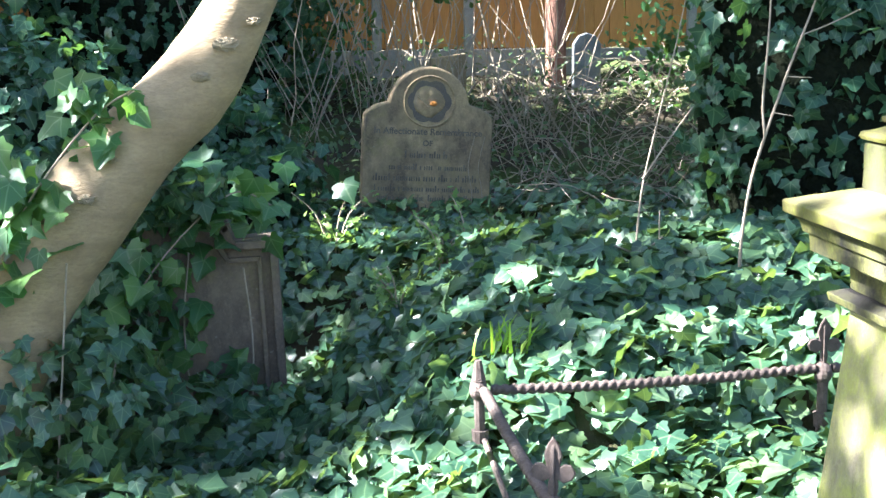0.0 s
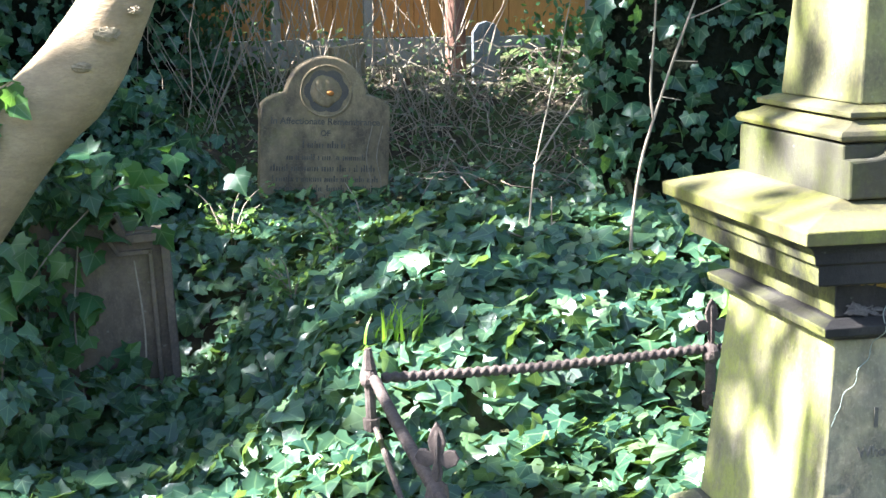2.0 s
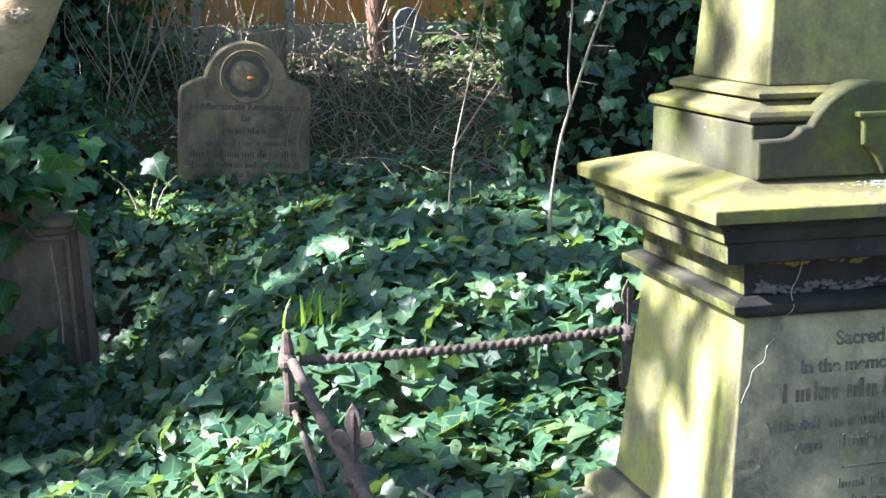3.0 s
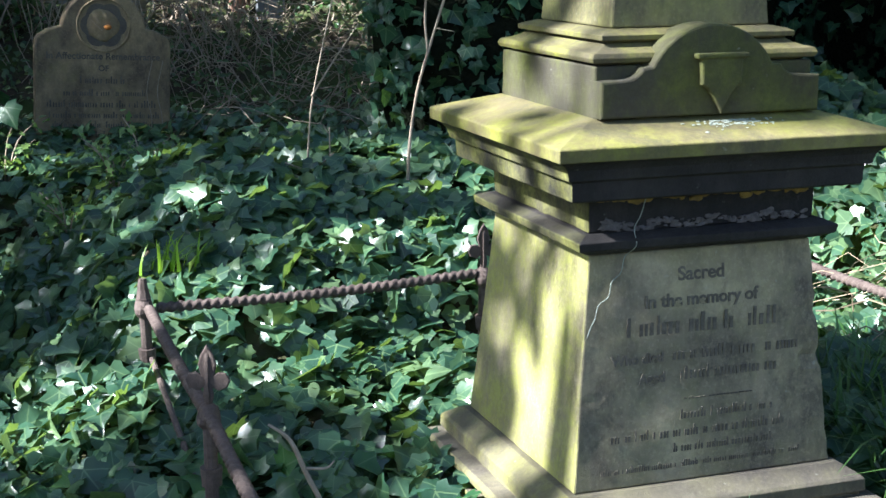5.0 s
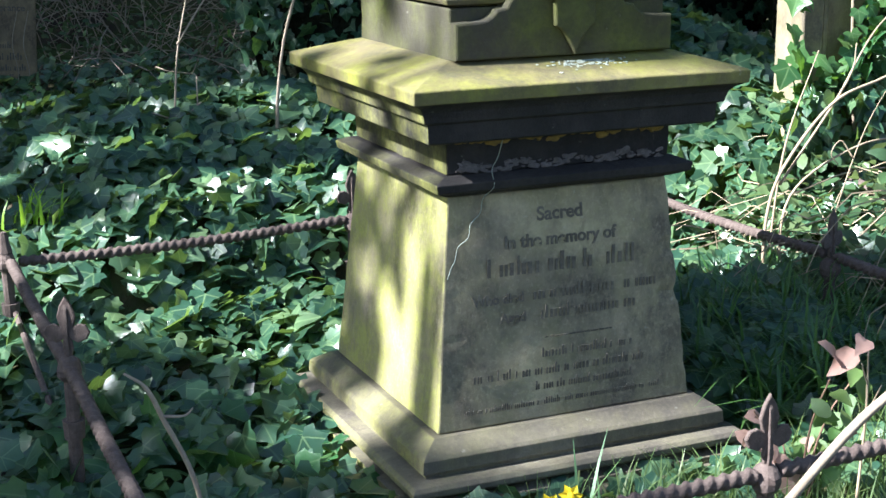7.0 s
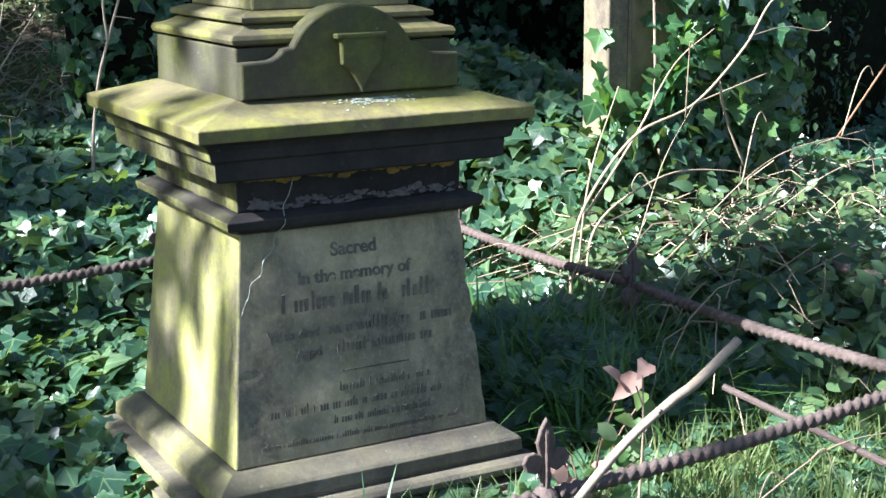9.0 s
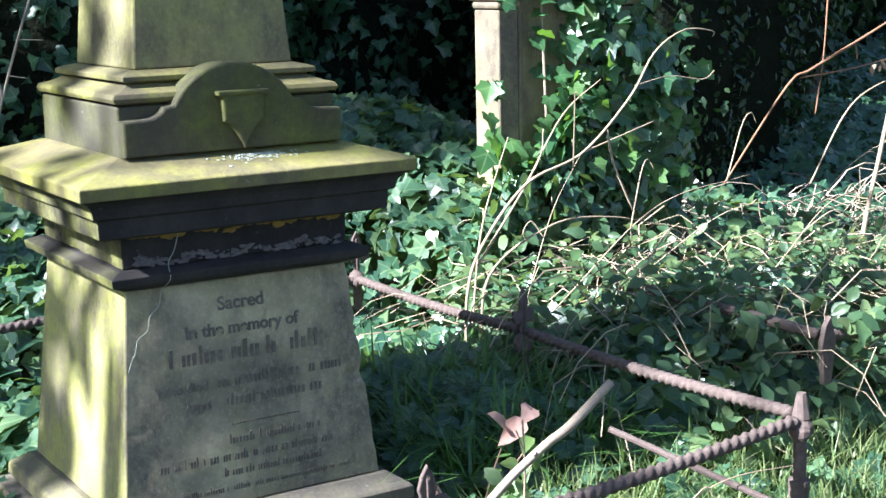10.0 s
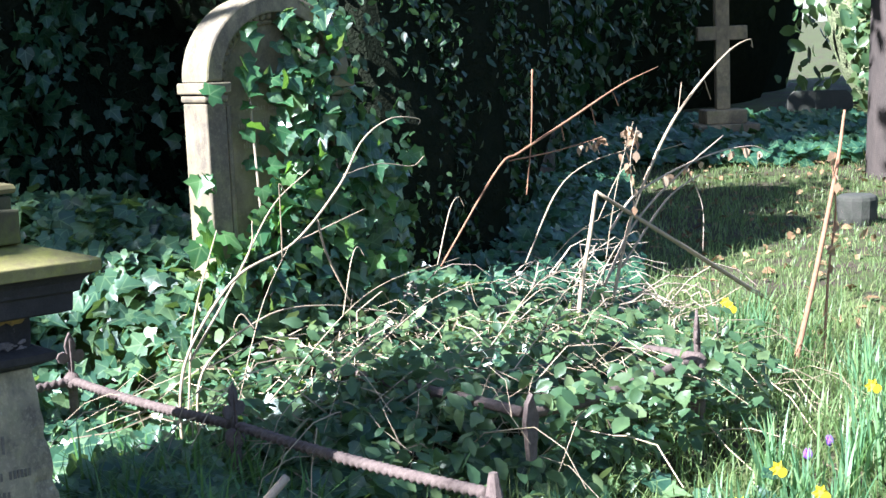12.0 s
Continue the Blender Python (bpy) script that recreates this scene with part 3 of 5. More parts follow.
def rail_post(at, finial=True, height=0.50, lean=(0, 0), turn=0, corner=False, label="rusty iron rail post with a trefoil finial"):
    x, y, z = at
    p = thing("rail_post", (x, y, z), label, "iron post", "posts of the plot rail", turn, *lean)
    part("upright", tube([(0, 0, 0), (0, 0, height - 0.10), (0, 0, height - 0.02)], [0.020, 0.018, 0.021], 10, 12), M_RUST, p)
    b = bmesh.new()
    bmesh.ops.create_uvsphere(b, u_segments=12, v_segments=8, radius=0.034)
    for v in b.verts:
        v.co = Vector((v.co.x, v.co.y, v.co.z * 1.15 + height - 0.03)) + Vector((noise.noise(v.co * 40), noise.noise(v.co * 37), noise.noise(v.co * 33))) * 0.006
    part("socket", b, M_RUST, p, "knobbly corroded socket")
    part("collar", tube([(0, 0, height - 0.22), (0, 0, height - 0.17)], [0.027, 0.030], 10), M_RUST, p)
    if corner:
        part("tip", tube([(0, 0, height), (0, 0, height + 0.035), (0, 0, height + 0.05), (0, 0, height + 0.068)], [0.026, 0.018, 0.017, 0.012], 8, 8), M_RUST, p)
    if finial:
        f = part("finial", finial_plate(0.165, 0.060), M_RUST, p, "flat trefoil finial")
        f.location = (0, 0, height)
        rib = part("rib", slab([(-0.012, 0.0), (0.012, 0.0), (0.013, 0.07), (0.009, 0.13), (0.0, 0.158), (-0.009, 0.13), (-0.013, 0.07)], -0.005, 0.005, 0.002), M_RUST, f, "raised middle rib")
        rib.matrix_local = pose(0, 0, 0, 0, 0, 90)
    return p




def twisted(a, b, label="rusty twisted iron bar of the plot rail"):
    a, b = Vector(a), Vector(b)
    L = (b - a).length
    n = int(L * 160)
    pts = []
    for i in range(n):
        u = i / (n - 1)
        sag = -0.012 * math.sin(math.pi * u)
        pts.append(a.lerp(b, u) + Vector((0, 0, sag)))
    ob = smooth(part("twisted_rail", tube_into(bmesh.new(), pts, 0.0165, 10, (2, 0.21, L / 0.062 * 2)), M_RUST))
    return tagged(ob, label, "rail", "rails of the plot")


rail_post((-1.215, 1.17, 0.0), False, 0.46, (0, -1.5), 0, True, "rusty iron corner post with a blunt tip")
rail_post((-0.03, 1.172, 0.0), True, 0.465)
rail_post((1.18, 1.19, 0.0), True, 0.46)
rail_post((1.182, 0.05, 0.0), True, 0.43, (0, 0), 20, False, "dark iron post with a trefoil finial")
rail_post((1.18, -1.205, 0.0), False, 0.46, (0, 0), 0, True, "rusty iron corner post at the front")
rail_post((0.03, -1.2, 0.0), True, 0.40, (0, 0), 0)
rail_post((-1.21, 0.085, 0.0), True, 0.43, (0, 0), -25)
rail_post((-1.205, -1.2, 0.0), False, 0.44, (0, 0), 0, True, "rusty iron corner post with a blunt tip")
twisted((-1.185, 1.17, 0.425), (-0.06, 1.172, 0.452))
twisted((0.0, 1.172, 0.452), (1.155, 1.19, 0.43))
twisted((1.18, 1.165, 0.43), (1.182, 0.08, 0.445))
twisted((1.182, 0.02, 0.445), (1.18, -1.175, 0.465))
twisted((1.155, -1.205, 0.455), (0.06, -1.2, 0.385))
twisted((0.0, -1.2, 0.385), (-1.175, -1.2, 0.40))
twisted((-1.213, 1.14, 0.43), (-1.21, 0.11, 0.40))
twisted((-1.21, 0.06, 0.40), (-1.205, -1.17, 0.33))
tagged(part("brace_bar", tube([(-1.212, 1.15, 0.26), (-1.211, 0.7, 0.19), (-1.208, 0.2, 0.10)], 0.010, 8, 20), M_RUST), "thin rusty bar sloping from the corner post into the ivy", "iron bar")
tagged(part("brace_bar", tube([(0.93, -0.72, 0.35), (1.06, -0.95, 0.27), (1.17, -1.2, 0.20)], 0.010, 8, 20), M_RUST), "thin rusty bar sloping to the foot of the corner post", "iron bar")

# the next plot's low rail, sagging into the weeds
def low_bar(pts):
    ob = smooth(part("low_rail", tube(pts, 0.019, 8, 40), M_RUST))
    return tagged(ob, "rusty sagging bar of the neighbouring low rail", "rail", "rails of the next plot")


rail_post((2.745, -0.64, 0.10), True, 0.41, (0, 0), 35, False, "dark iron post with a trefoil finial in the weeds")
low_bar([(1.80, 0.95, 0.56), (1.80, 0.50, 0.482), (1.80, 0.18, 0.487), (1.80, -0.10, 0.487), (1.81, -0.40, 0.486), (1.84, -0.64, 0.47)])
low_bar([(1.86, -0.66, 0.465), (2.14, -0.66, 0.455), (2.45, -0.65, 0.475), (2.74, -0.64, 0.49)])
low_bar([(2.75, -0.62, 0.495), (2.82, -0.35, 0.475), (2.92, 0.0, 0.43), (2.97, 0.3, 0.40)])
pl = [(-0.014, -0.16), (0.012, -0.17), (0.018, -0.10), (0.026, -0.02), (0.012, 0.03), (0.004, 0.06), (-0.014, 0.03), (-0.024, -0.03), (-0.018, -0.10)]
tagged(part("rust_plate", slab([(x * 1.25, z) for x, z in pl], -0.010, 0.010, 0.003), M_RUST), "bent rust-red iron plate on the low rail", "iron plate").location = (1.835, -0.685, 0.48)


# ---------------------------------------------------------------- headstones
def headstone_far():
    root = thing("headstone", (-0.962, 4.88, 0.15), "dark sandstone headstone with arched top and carved rosette", "gravestone", rz=0, ry=3.0)
    w, sh, r = 0.375, 0.955, 0.235
    pts = [(-w, -0.1), (-w, sh - 0.10), (-w + 0.005, sh - 0.05)]
    pts += [(-w + 0.02 + 0.11 * u, sh - 0.03 + 0.05 * math.sin(u * math.pi / 2)) for u in (0, 0.5, 1)]
    pts += [(r * math.cos(a), sh - 0.01 + r * 1.03 * math.sin(a)) for a in np.linspace(radians(172), radians(8), 26)]
    pts += [(w - 0.02 - 0.11 * u, sh - 0.03 + 0.05 * math.sin(u * math.pi / 2)) for u in (1, 0.5, 0)]
    pts += [(w - 0.005, sh - 0.05), (w, sh - 0.10), (w, -0.1)]
    body = part("slab", slab(pts[::-1], -0.06, 0.06, 0.012), M_GREY, root)
    cz = sh + 0.035
    bm = bmesh.new()
    ring = [Vector((0.145 * math.cos(a), -0.064, cz + 0.145 * math.sin(a))) for a in np.linspace(0, 2 * math.pi, 41)]
    tube_into(bm, ring, 0.007, 6)
    part("rosette_ring", bm, M_GREY, body)
    # Flat disc on the face; the recess's shade is put into its dark colour
    bm = bmesh.new()
    n = 64
    c = bm.verts.new((0, -0.063, cz))
    ring = [bm.verts.new((0.128 * (0.86 + 0.14 * abs(math.cos(3 * a))) * math.cos(a), -0.0635, cz + 0.128 * (0.86 + 0.14 * abs(math.cos(3 * a))) * math.sin(a))) for a in np.linspace(0, 2 * math.pi, n, endpoint=False)]
    for i in range(n):
        bm.faces.new((c, ring[(i + 1) % n], ring[i]))
    part("rosette_recess", bm, plain("rosette_shadowed_stone", (0.10, 0.085, 0.075), (0.14, 0.12, 0.09), 20, 0.95), body)
    bm = bmesh.new()
    bmesh.ops.create_uvsphere(bm, u_segments=20, v_segments=10, radius=1, matrix=Matrix.Translation((0, -0.060, cz)) @ Matrix.Diagonal((0.095, 0.020, 0.090, 1)))
    for v in bm.verts:
        v.co += Vector((noise.noise(v.co * 24), noise.noise(v.co * 28 + Vector((3, 0, 0))) * 0.8, noise.noise(v.co * 22))) * 0.014
    smooth(part("rosette_carving", bm, M_GREY, body, "worn carved relief"))
    b = bmesh.new()
    bmesh.ops.create_uvsphere(b, u_segments=10, v_segments=6, radius=1, matrix=Matrix.Translation((0.02, -0.085, cz - 0.01)) @ Matrix.Diagonal((0.022, 0.012, 0.014, 1)))
    part("orange_leaf", b, plain("orange_leaf", (0.55, 0.22, 0.04), (0.40, 0.14, 0.03), 40), body, "dead orange leaf caught in the rosette")
    part("pale_twig", tube([(-0.07, -0.08, cz + 0.03), (-0.01, -0.082, cz - 0.03)], 0.004, 5), M_STRAW, body)

    def f(z):
        return -0.0615
    words(body, "In Affectionate Remembrance", 0.0, 0.80, 0.052, f)
    words(body, "OF", 0.0, 0.735, 0.045, f)
    bar_lines(body, [(-0.13, 0.15, 0.665, 0.04), (-0.22, 0.24, 0.595, 0.036), (-0.31, 0.30, 0.53, 0.04), (-0.30, 0.31, 0.47, 0.036), (-0.28, 0.30, 0.415, 0.036), (-0.28, 0.26, 0.36, 0.036), (-0.24, 0.24, 0.30, 0.034)], f, 0.004)
    for x in (0.25, 0.31):
        part("dried_tendril", tube([(x, -0.068, 0.2), (x + 0.02, -0.068, 0.45), (x - 0.01, -0.066, 0.62), (x + 0.02, -0.066, 0.80)], 0.003, 4, 16), M_TWIG, body)


def headstone_left():
    root = thing("headstone", (-2.40, 2.60, 0.0), "brown sandstone headstone with shouldered top half buried in ivy", "gravestone", ry=-2.5)
    w, sh = 0.585, 0.715
    half = [(w, -0.25), (w, sh), (w - 0.17, sh), (w - 0.185, sh + 0.02), (w - 0.20, sh + 0.07), (w - 0.235, sh + 0.13), (w - 0.29, sh + 0.185), (w - 0.36, sh + 0.22), (0.10, sh + 0.245), (0, sh + 0.25)]
    pts = half + [(-x, z) for x, z in half[-2::-1]]
    body = part("slab", slab(pts, -0.02, 0.10, 0.008), M_BROWN, root)
    # raised border in two steps, that follows the shouldered outline
    for inset, wd, y in ((0.0, 0.034, -0.062), (0.062, 0.020, -0.044)):
        line = [(w - inset - 0.02, -0.2), (w - inset - 0.02, sh - inset - 0.025), (w - 0.185 - inset * 0.4, sh - inset - 0.025), (w - 0.215 - inset * 0.6, sh + 0.05 - inset), (w - 0.25 - inset * 0.7, sh + 0.105 - inset), (w - 0.31 - inset * 0.6, sh + 0.155 - inset), (0.14, sh + 0.20 - inset), (0, sh + 0.21 - inset)]
        full = line + [(-x, z) for x, z in line[-2::-1]]
        bm = bmesh.new()
        for (x0, z0), (x1, z1) in zip(full, full[1:]):
            d = Vector((x1 - x0, 0, z1 - z0))
            m = Matrix.Translation(((x0 + x1) / 2, (y - 0.02) / 2, (z0 + z1) / 2)) @ Matrix.Rotation(-math.atan2(d.z, d.x), 4, "Y") @ Matrix.Diagonal((d.length + wd * 0.8, abs(y - (-0.02)) + 0.012, wd, 1))
            bmesh.ops.create_cube(bm, size=1, matrix=m)
        bmesh.ops.bevel(bm, geom=bm.edges[:], offset=0.004, segments=2, affect="EDGES", profile=0.5)
        part("border_moulding", bm, M_BROWN, body)


def headstone_pale():
    root = thing("headstone", (2.05, 1.00, 0.25), "pale sandstone round-arched headstone overgrown with ivy", "gravestone", rz=-2)
    w, sp = 0.345, 1.315
    arch = [(w * math.cos(a), sp + w * 0.98 * math.sin(a)) for a in np.linspace(math.pi, 0, 30)]
    part("slab", slab(([(-w + 0.03, -0.3), (-w + 0.03, sp)] + [(x * 0.93, z) for x, z in arch] + [(w - 0.03, sp), (w - 0.03, -0.3)])[::-1], -0.03, 0.09, 0.004), M_PALE, root)
    hood = [(w * math.cos(a), sp + w * 0.98 * math.sin(a)) for a in np.linspace(math.pi, 0, 30)]
    inner = [(x * 0.78, sp + (z - sp) * 0.78) for x, z in hood][::-1]
    part("hood_arch", slab((hood + inner)[::-1], -0.10, 0.10, 0.010), M_PALE, root, "moulded round arch")
    for k, a in enumerate(np.linspace(math.pi * 0.97, math.pi * 0.03, 24)):
        b = bmesh.new()
        rr = w * 0.74
        bmesh.ops.create_uvsphere(b, u_segments=8, v_segments=6, radius=0.019, matrix=Matrix.Translation((rr * math.cos(a), -0.055, sp + rr * math.sin(a))))
        smooth(part("bead", b, M_PALE, root))
    part("inner_roll", tube([(w * 0.67 * math.cos(a), -0.04, sp + w * 0.67 * math.sin(a)) for a in np.linspace(math.pi, 0, 26)], 0.012, 8), M_PALE, root)
    for s in (-1, 1):
        part("pilaster", box(s * (w - 0.045) - 0.045, s * (w - 0.045) + 0.045, -0.085, 0.095, -0.3, sp - 0.085, 0.006), M_PALE, root)
        part("capital", box(s * (w - 0.045) - 0.055, s * (w - 0.045) + 0.055, -0.097, 0.10, sp - 0.082, sp - 0.05, 0.012), M_PALE, root)
        part("impost", box(s * (w - 0.045) - 0.065, s * (w - 0.045) + 0.065, -0.105, 0.105, sp - 0.048, sp - 0.003, 0.006), M_PALE, root)
        part("inner_shaft", tube([(s * (w - 0.115), -0.05, -0.3), (s * (w - 0.115), -0.05, sp - 0.10)], 0.016, 8), M_PALE, root)
    bar_lines(root, [(-0.13, 0.16, 1.19, 0.03), (-0.17, 0.19, 1.12, 0.03), (-0.15, 0.17, 1.04, 0.03), (-0.17, 0.14, 0.96, 0.03)], lambda z: -0.0305, 0.002, material=M_FAINT)


headstone_far()
headstone_left()
headstone_pale()


# ---------------------------------------------------------------- board fence and what stands by it
def fence():
    f = tagged(new("board_fence"), "orange-brown close-boarded garden fence on a concrete gravel board", "fence", kind="structure")
    f.location = (0, 7.3, 0)
    x = -6.0
    i = 0
    bmx = box(0, 0.118, -0.012, 0.012, 1.36, 3.1, 0.003)
    me = bpy.data.meshes.new("board")
    bmx.to_mesh(me)
    me.materials.append(M_FENCE)
    rnd = random.Random(2)
    while x < 6:
        b = new("board", me)
        b.parent = f
        b.location = (x, rnd.uniform(-0.004, 0.004), rnd.uniform(-0.006, 0.006))
        x += 0.121
    part("gravel_board", box(-6, 6, -0.03, 0.03, 0.9, 1.355, 0.006), M_CONCRETE, f, "pale concrete gravel board")
    for px in (-4.3, -2.6, -0.98, -0.30, 1.4, 3.2):
        part("fence_post", box(px - 0.035, px + 0.035, -0.07, -0.02, 0.9, 3.1, 0.006), M_CONCRETE, f)


fence()
t = thing("tree", (0.28, 6.9, 1.0), "slim tree with flaking red-brown bark by the fence", "tree")
smooth(part("trunk", tube([(0, 0, -0.2), (0, 0, 0.5), (-0.02, 0, 1.5), (0.03, 0, 4.0)], [0.085, 0.075, 0.07, 0.05], 10, 20), plain("flaking_red_bark", (0.16, 0.07, 0.05), (0.30, 0.17, 0.12), 14, 0.9, 0.8, 0.012, (1, 1, 0.3)), t))
g = thing("headstone", (0.47, 6.75, 0.9), "small grey slate headstone by the fence", "gravestone")
part("slab", slab([(-0.10, -0.2), (0.10, -0.2), (0.10, 0.50), (0.06, 0.56), (0, 0.58), (-0.06, 0.56), (-0.10, 0.50)], -0.03, 0.03), plain("grey_slate", (0.12, 0.13, 0.14), (0.20, 0.21, 0.22), 15), g)
g = thing("headstone", (-0.55, 6.6, 0.9), "low weathered stone stump by the fence", "gravestone")
part("slab", slab([(-0.12, -0.2), (0.12, -0.2), (0.12, 0.45), (-0.12, 0.42)], -0.06, 0.06, 0.01), M_GREY, g)


# ---------------------------------------------------------------- leaning tree in front
def further(ob, k=1.12):
    """Stand a thing a little further off, and as much larger."""
    e = Vector((-1.955, -3.43, 1.68))
    ob.matrix_world = Matrix.Translation(e) @ Matrix.Scale(k, 4) @ Matrix.Translation(-e) @ ob.matrix_world
    return ob


# places (x, y, z, r) to be lit: openings are carved towards the sun
CARVED_GAPS = [(-0.5, 1.2, 0.37, 0.5), (-0.95, 1.5, 0.5, 0.25), (0.05, 1.45, 0.48, 0.33), (-0.3, 0.75, 0.25, 0.36), (-1.5, 0.95, 0.2, 0.10), (-1.68, 1.15, 0.2, 0.12),
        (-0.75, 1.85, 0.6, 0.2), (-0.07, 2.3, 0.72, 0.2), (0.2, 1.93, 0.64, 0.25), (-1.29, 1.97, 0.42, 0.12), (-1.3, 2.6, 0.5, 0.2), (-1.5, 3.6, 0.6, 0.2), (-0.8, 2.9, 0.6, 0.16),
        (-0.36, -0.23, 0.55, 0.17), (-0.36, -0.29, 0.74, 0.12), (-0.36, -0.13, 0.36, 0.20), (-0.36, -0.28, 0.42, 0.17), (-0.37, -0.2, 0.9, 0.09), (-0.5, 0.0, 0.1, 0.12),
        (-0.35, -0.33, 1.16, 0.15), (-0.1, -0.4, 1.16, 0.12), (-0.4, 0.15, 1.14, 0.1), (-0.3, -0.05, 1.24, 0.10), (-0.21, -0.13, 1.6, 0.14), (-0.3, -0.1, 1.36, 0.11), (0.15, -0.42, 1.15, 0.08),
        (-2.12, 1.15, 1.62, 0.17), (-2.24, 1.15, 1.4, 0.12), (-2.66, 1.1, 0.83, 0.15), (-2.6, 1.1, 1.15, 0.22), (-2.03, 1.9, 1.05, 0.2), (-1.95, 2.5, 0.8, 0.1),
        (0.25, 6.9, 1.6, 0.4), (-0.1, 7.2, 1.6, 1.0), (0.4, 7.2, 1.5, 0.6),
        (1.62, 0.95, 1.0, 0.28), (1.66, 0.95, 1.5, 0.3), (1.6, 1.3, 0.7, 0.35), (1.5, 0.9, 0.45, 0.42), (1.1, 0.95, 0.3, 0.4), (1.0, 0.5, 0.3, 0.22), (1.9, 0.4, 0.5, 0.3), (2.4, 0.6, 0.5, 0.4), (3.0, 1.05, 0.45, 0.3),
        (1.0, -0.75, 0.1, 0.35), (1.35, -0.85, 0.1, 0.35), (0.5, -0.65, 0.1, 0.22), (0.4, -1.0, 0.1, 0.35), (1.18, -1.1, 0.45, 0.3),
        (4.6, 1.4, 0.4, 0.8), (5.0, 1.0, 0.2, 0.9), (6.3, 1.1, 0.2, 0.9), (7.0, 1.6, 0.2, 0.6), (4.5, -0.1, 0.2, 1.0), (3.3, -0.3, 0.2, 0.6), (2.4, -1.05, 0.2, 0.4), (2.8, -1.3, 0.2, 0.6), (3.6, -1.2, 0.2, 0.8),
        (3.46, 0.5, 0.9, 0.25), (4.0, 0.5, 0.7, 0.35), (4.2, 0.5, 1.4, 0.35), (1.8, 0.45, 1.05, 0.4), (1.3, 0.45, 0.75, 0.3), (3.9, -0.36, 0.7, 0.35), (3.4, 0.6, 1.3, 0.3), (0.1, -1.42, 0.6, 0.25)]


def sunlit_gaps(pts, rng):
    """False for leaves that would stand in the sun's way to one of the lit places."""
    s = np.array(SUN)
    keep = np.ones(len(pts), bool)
    for hx, hy, hz, hr in CARVED_GAPS:
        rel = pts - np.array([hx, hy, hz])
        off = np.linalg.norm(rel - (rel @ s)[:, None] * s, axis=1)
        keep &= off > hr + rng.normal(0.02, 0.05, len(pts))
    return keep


def leaning_tree():
    t = thing("leaning_tree", (-3.0, 1.28, 0.05), "smooth pale-barked tree leaning over the graves", "tree")
    o = Vector(t.location)
    line = [(-3.0, 1.28, -0.1), (-2.93, 1.28, 0.3), (-2.79, 1.28, 0.57), (-2.67, 1.28, 0.80), (-2.49, 1.28, 1.04), (-2.31, 1.28, 1.25), (-2.155, 1.28, 1.40), (-2.045, 1.28, 1.56), (-1.955, 1.28, 1.72), (-1.84, 1.30, 1.98), (-1.76, 1.32, 2.4), (-1.80, 1.4, 3.1), (-2.0, 1.5, 4.2)]
    rad = [0.24, 0.20, 0.175, 0.165, 0.155, 0.145, 0.13, 0.118, 0.105, 0.098, 0.09, 0.08, 0.05]
    bm = tube([Vector(p) - o for p in line], rad, 22, 110)
    for v in bm.verts:
        v.co += Vector((noise.noise(v.co * 3.1), noise.noise(v.co * 2.7 + Vector((4, 0, 0))), noise.noise(v.co * 3.3 + Vector((0, 7, 0))))) * 0.014
        v.co += Vector((noise.noise(v.co * 16), noise.noise(v.co * 18), noise.noise(v.co * 17))) * 0.004
    smooth(part("trunk", bm, M_BARK, t))
    rng = np.random.default_rng(8)
    for p, r in (((-2.02, 1.28 - 0.105, 1.57), 0.030), ((-2.10, 1.28 - 0.11, 1.47), 0.022), ((-2.46, 1.28 - 0.145, 1.10), 0.022), ((-2.38, 1.28 - 0.14, 1.22), 0.015), ((-1.93, 1.28 - 0.09, 1.64), 0.018)):
        b = bmesh.new()
        bmesh.ops.create_icosphere(b, subdivisions=3, radius=1)
        for v in b.verts:
            v.co = v.co * (1 + 0.5 * noise.noise(v.co * 4 + Vector(p) * 9))
            v.co = Vector((v.co.x * r * 1.3, v.co.y * 0.012, v.co.z * r * 0.7))
        k = part("knot", b, plain("scarred_bark", (0.33, 0.26, 0.17), (0.24, 0.18, 0.11), 60, 0.9, 0.9, 0.006), t, "scarred bark knot")
        k.location = Vector(p) - o + Vector((0, -0.012, 0))
    limbs = [((-1.80, 1.4, 3.1), (-1.2, 1.6, 3.9), (-0.6, 1.7, 4.5)), ((-1.8, 1.35, 2.6), (-2.6, 1.2, 3.4), (-3.6, 1.4, 4.0)), ((-2.0, 1.5, 4.2), (-2.6, 2.2, 4.8), (-3.4, 3.0, 5.2)), ((-2.0, 1.5, 4.2), (-2.3, 0.6, 4.9), (-3.0, -0.6, 5.3))]
    for l in limbs:
        part("limb", tube([Vector(p) - o for p in l], [0.05, 0.035, 0.015], 8, 12), M_BARK, t)
    # Unseen leaf canopy added above the tree to cut the skylight
    cents = np.array([0.1, 2.2, 5.1]) + rng.normal(0, 1, (340, 3)) * np.array([1.7, 1.7, 0.5]) - np.array(o)
    pts = (cents[:, None, :] + rng.normal(0, 0.22, (len(cents), 14, 3))).reshape(-1, 3)
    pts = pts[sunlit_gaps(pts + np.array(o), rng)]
    crown = leaves("crown", rng, pts, rng.normal(0, 1, pts.shape), rng.uniform(0.10, 0.17, len(pts)), M_HOLLY, OVAL, tilt=0.8)
    crown.parent = t
    return further(t)


lean = leaning_tree()


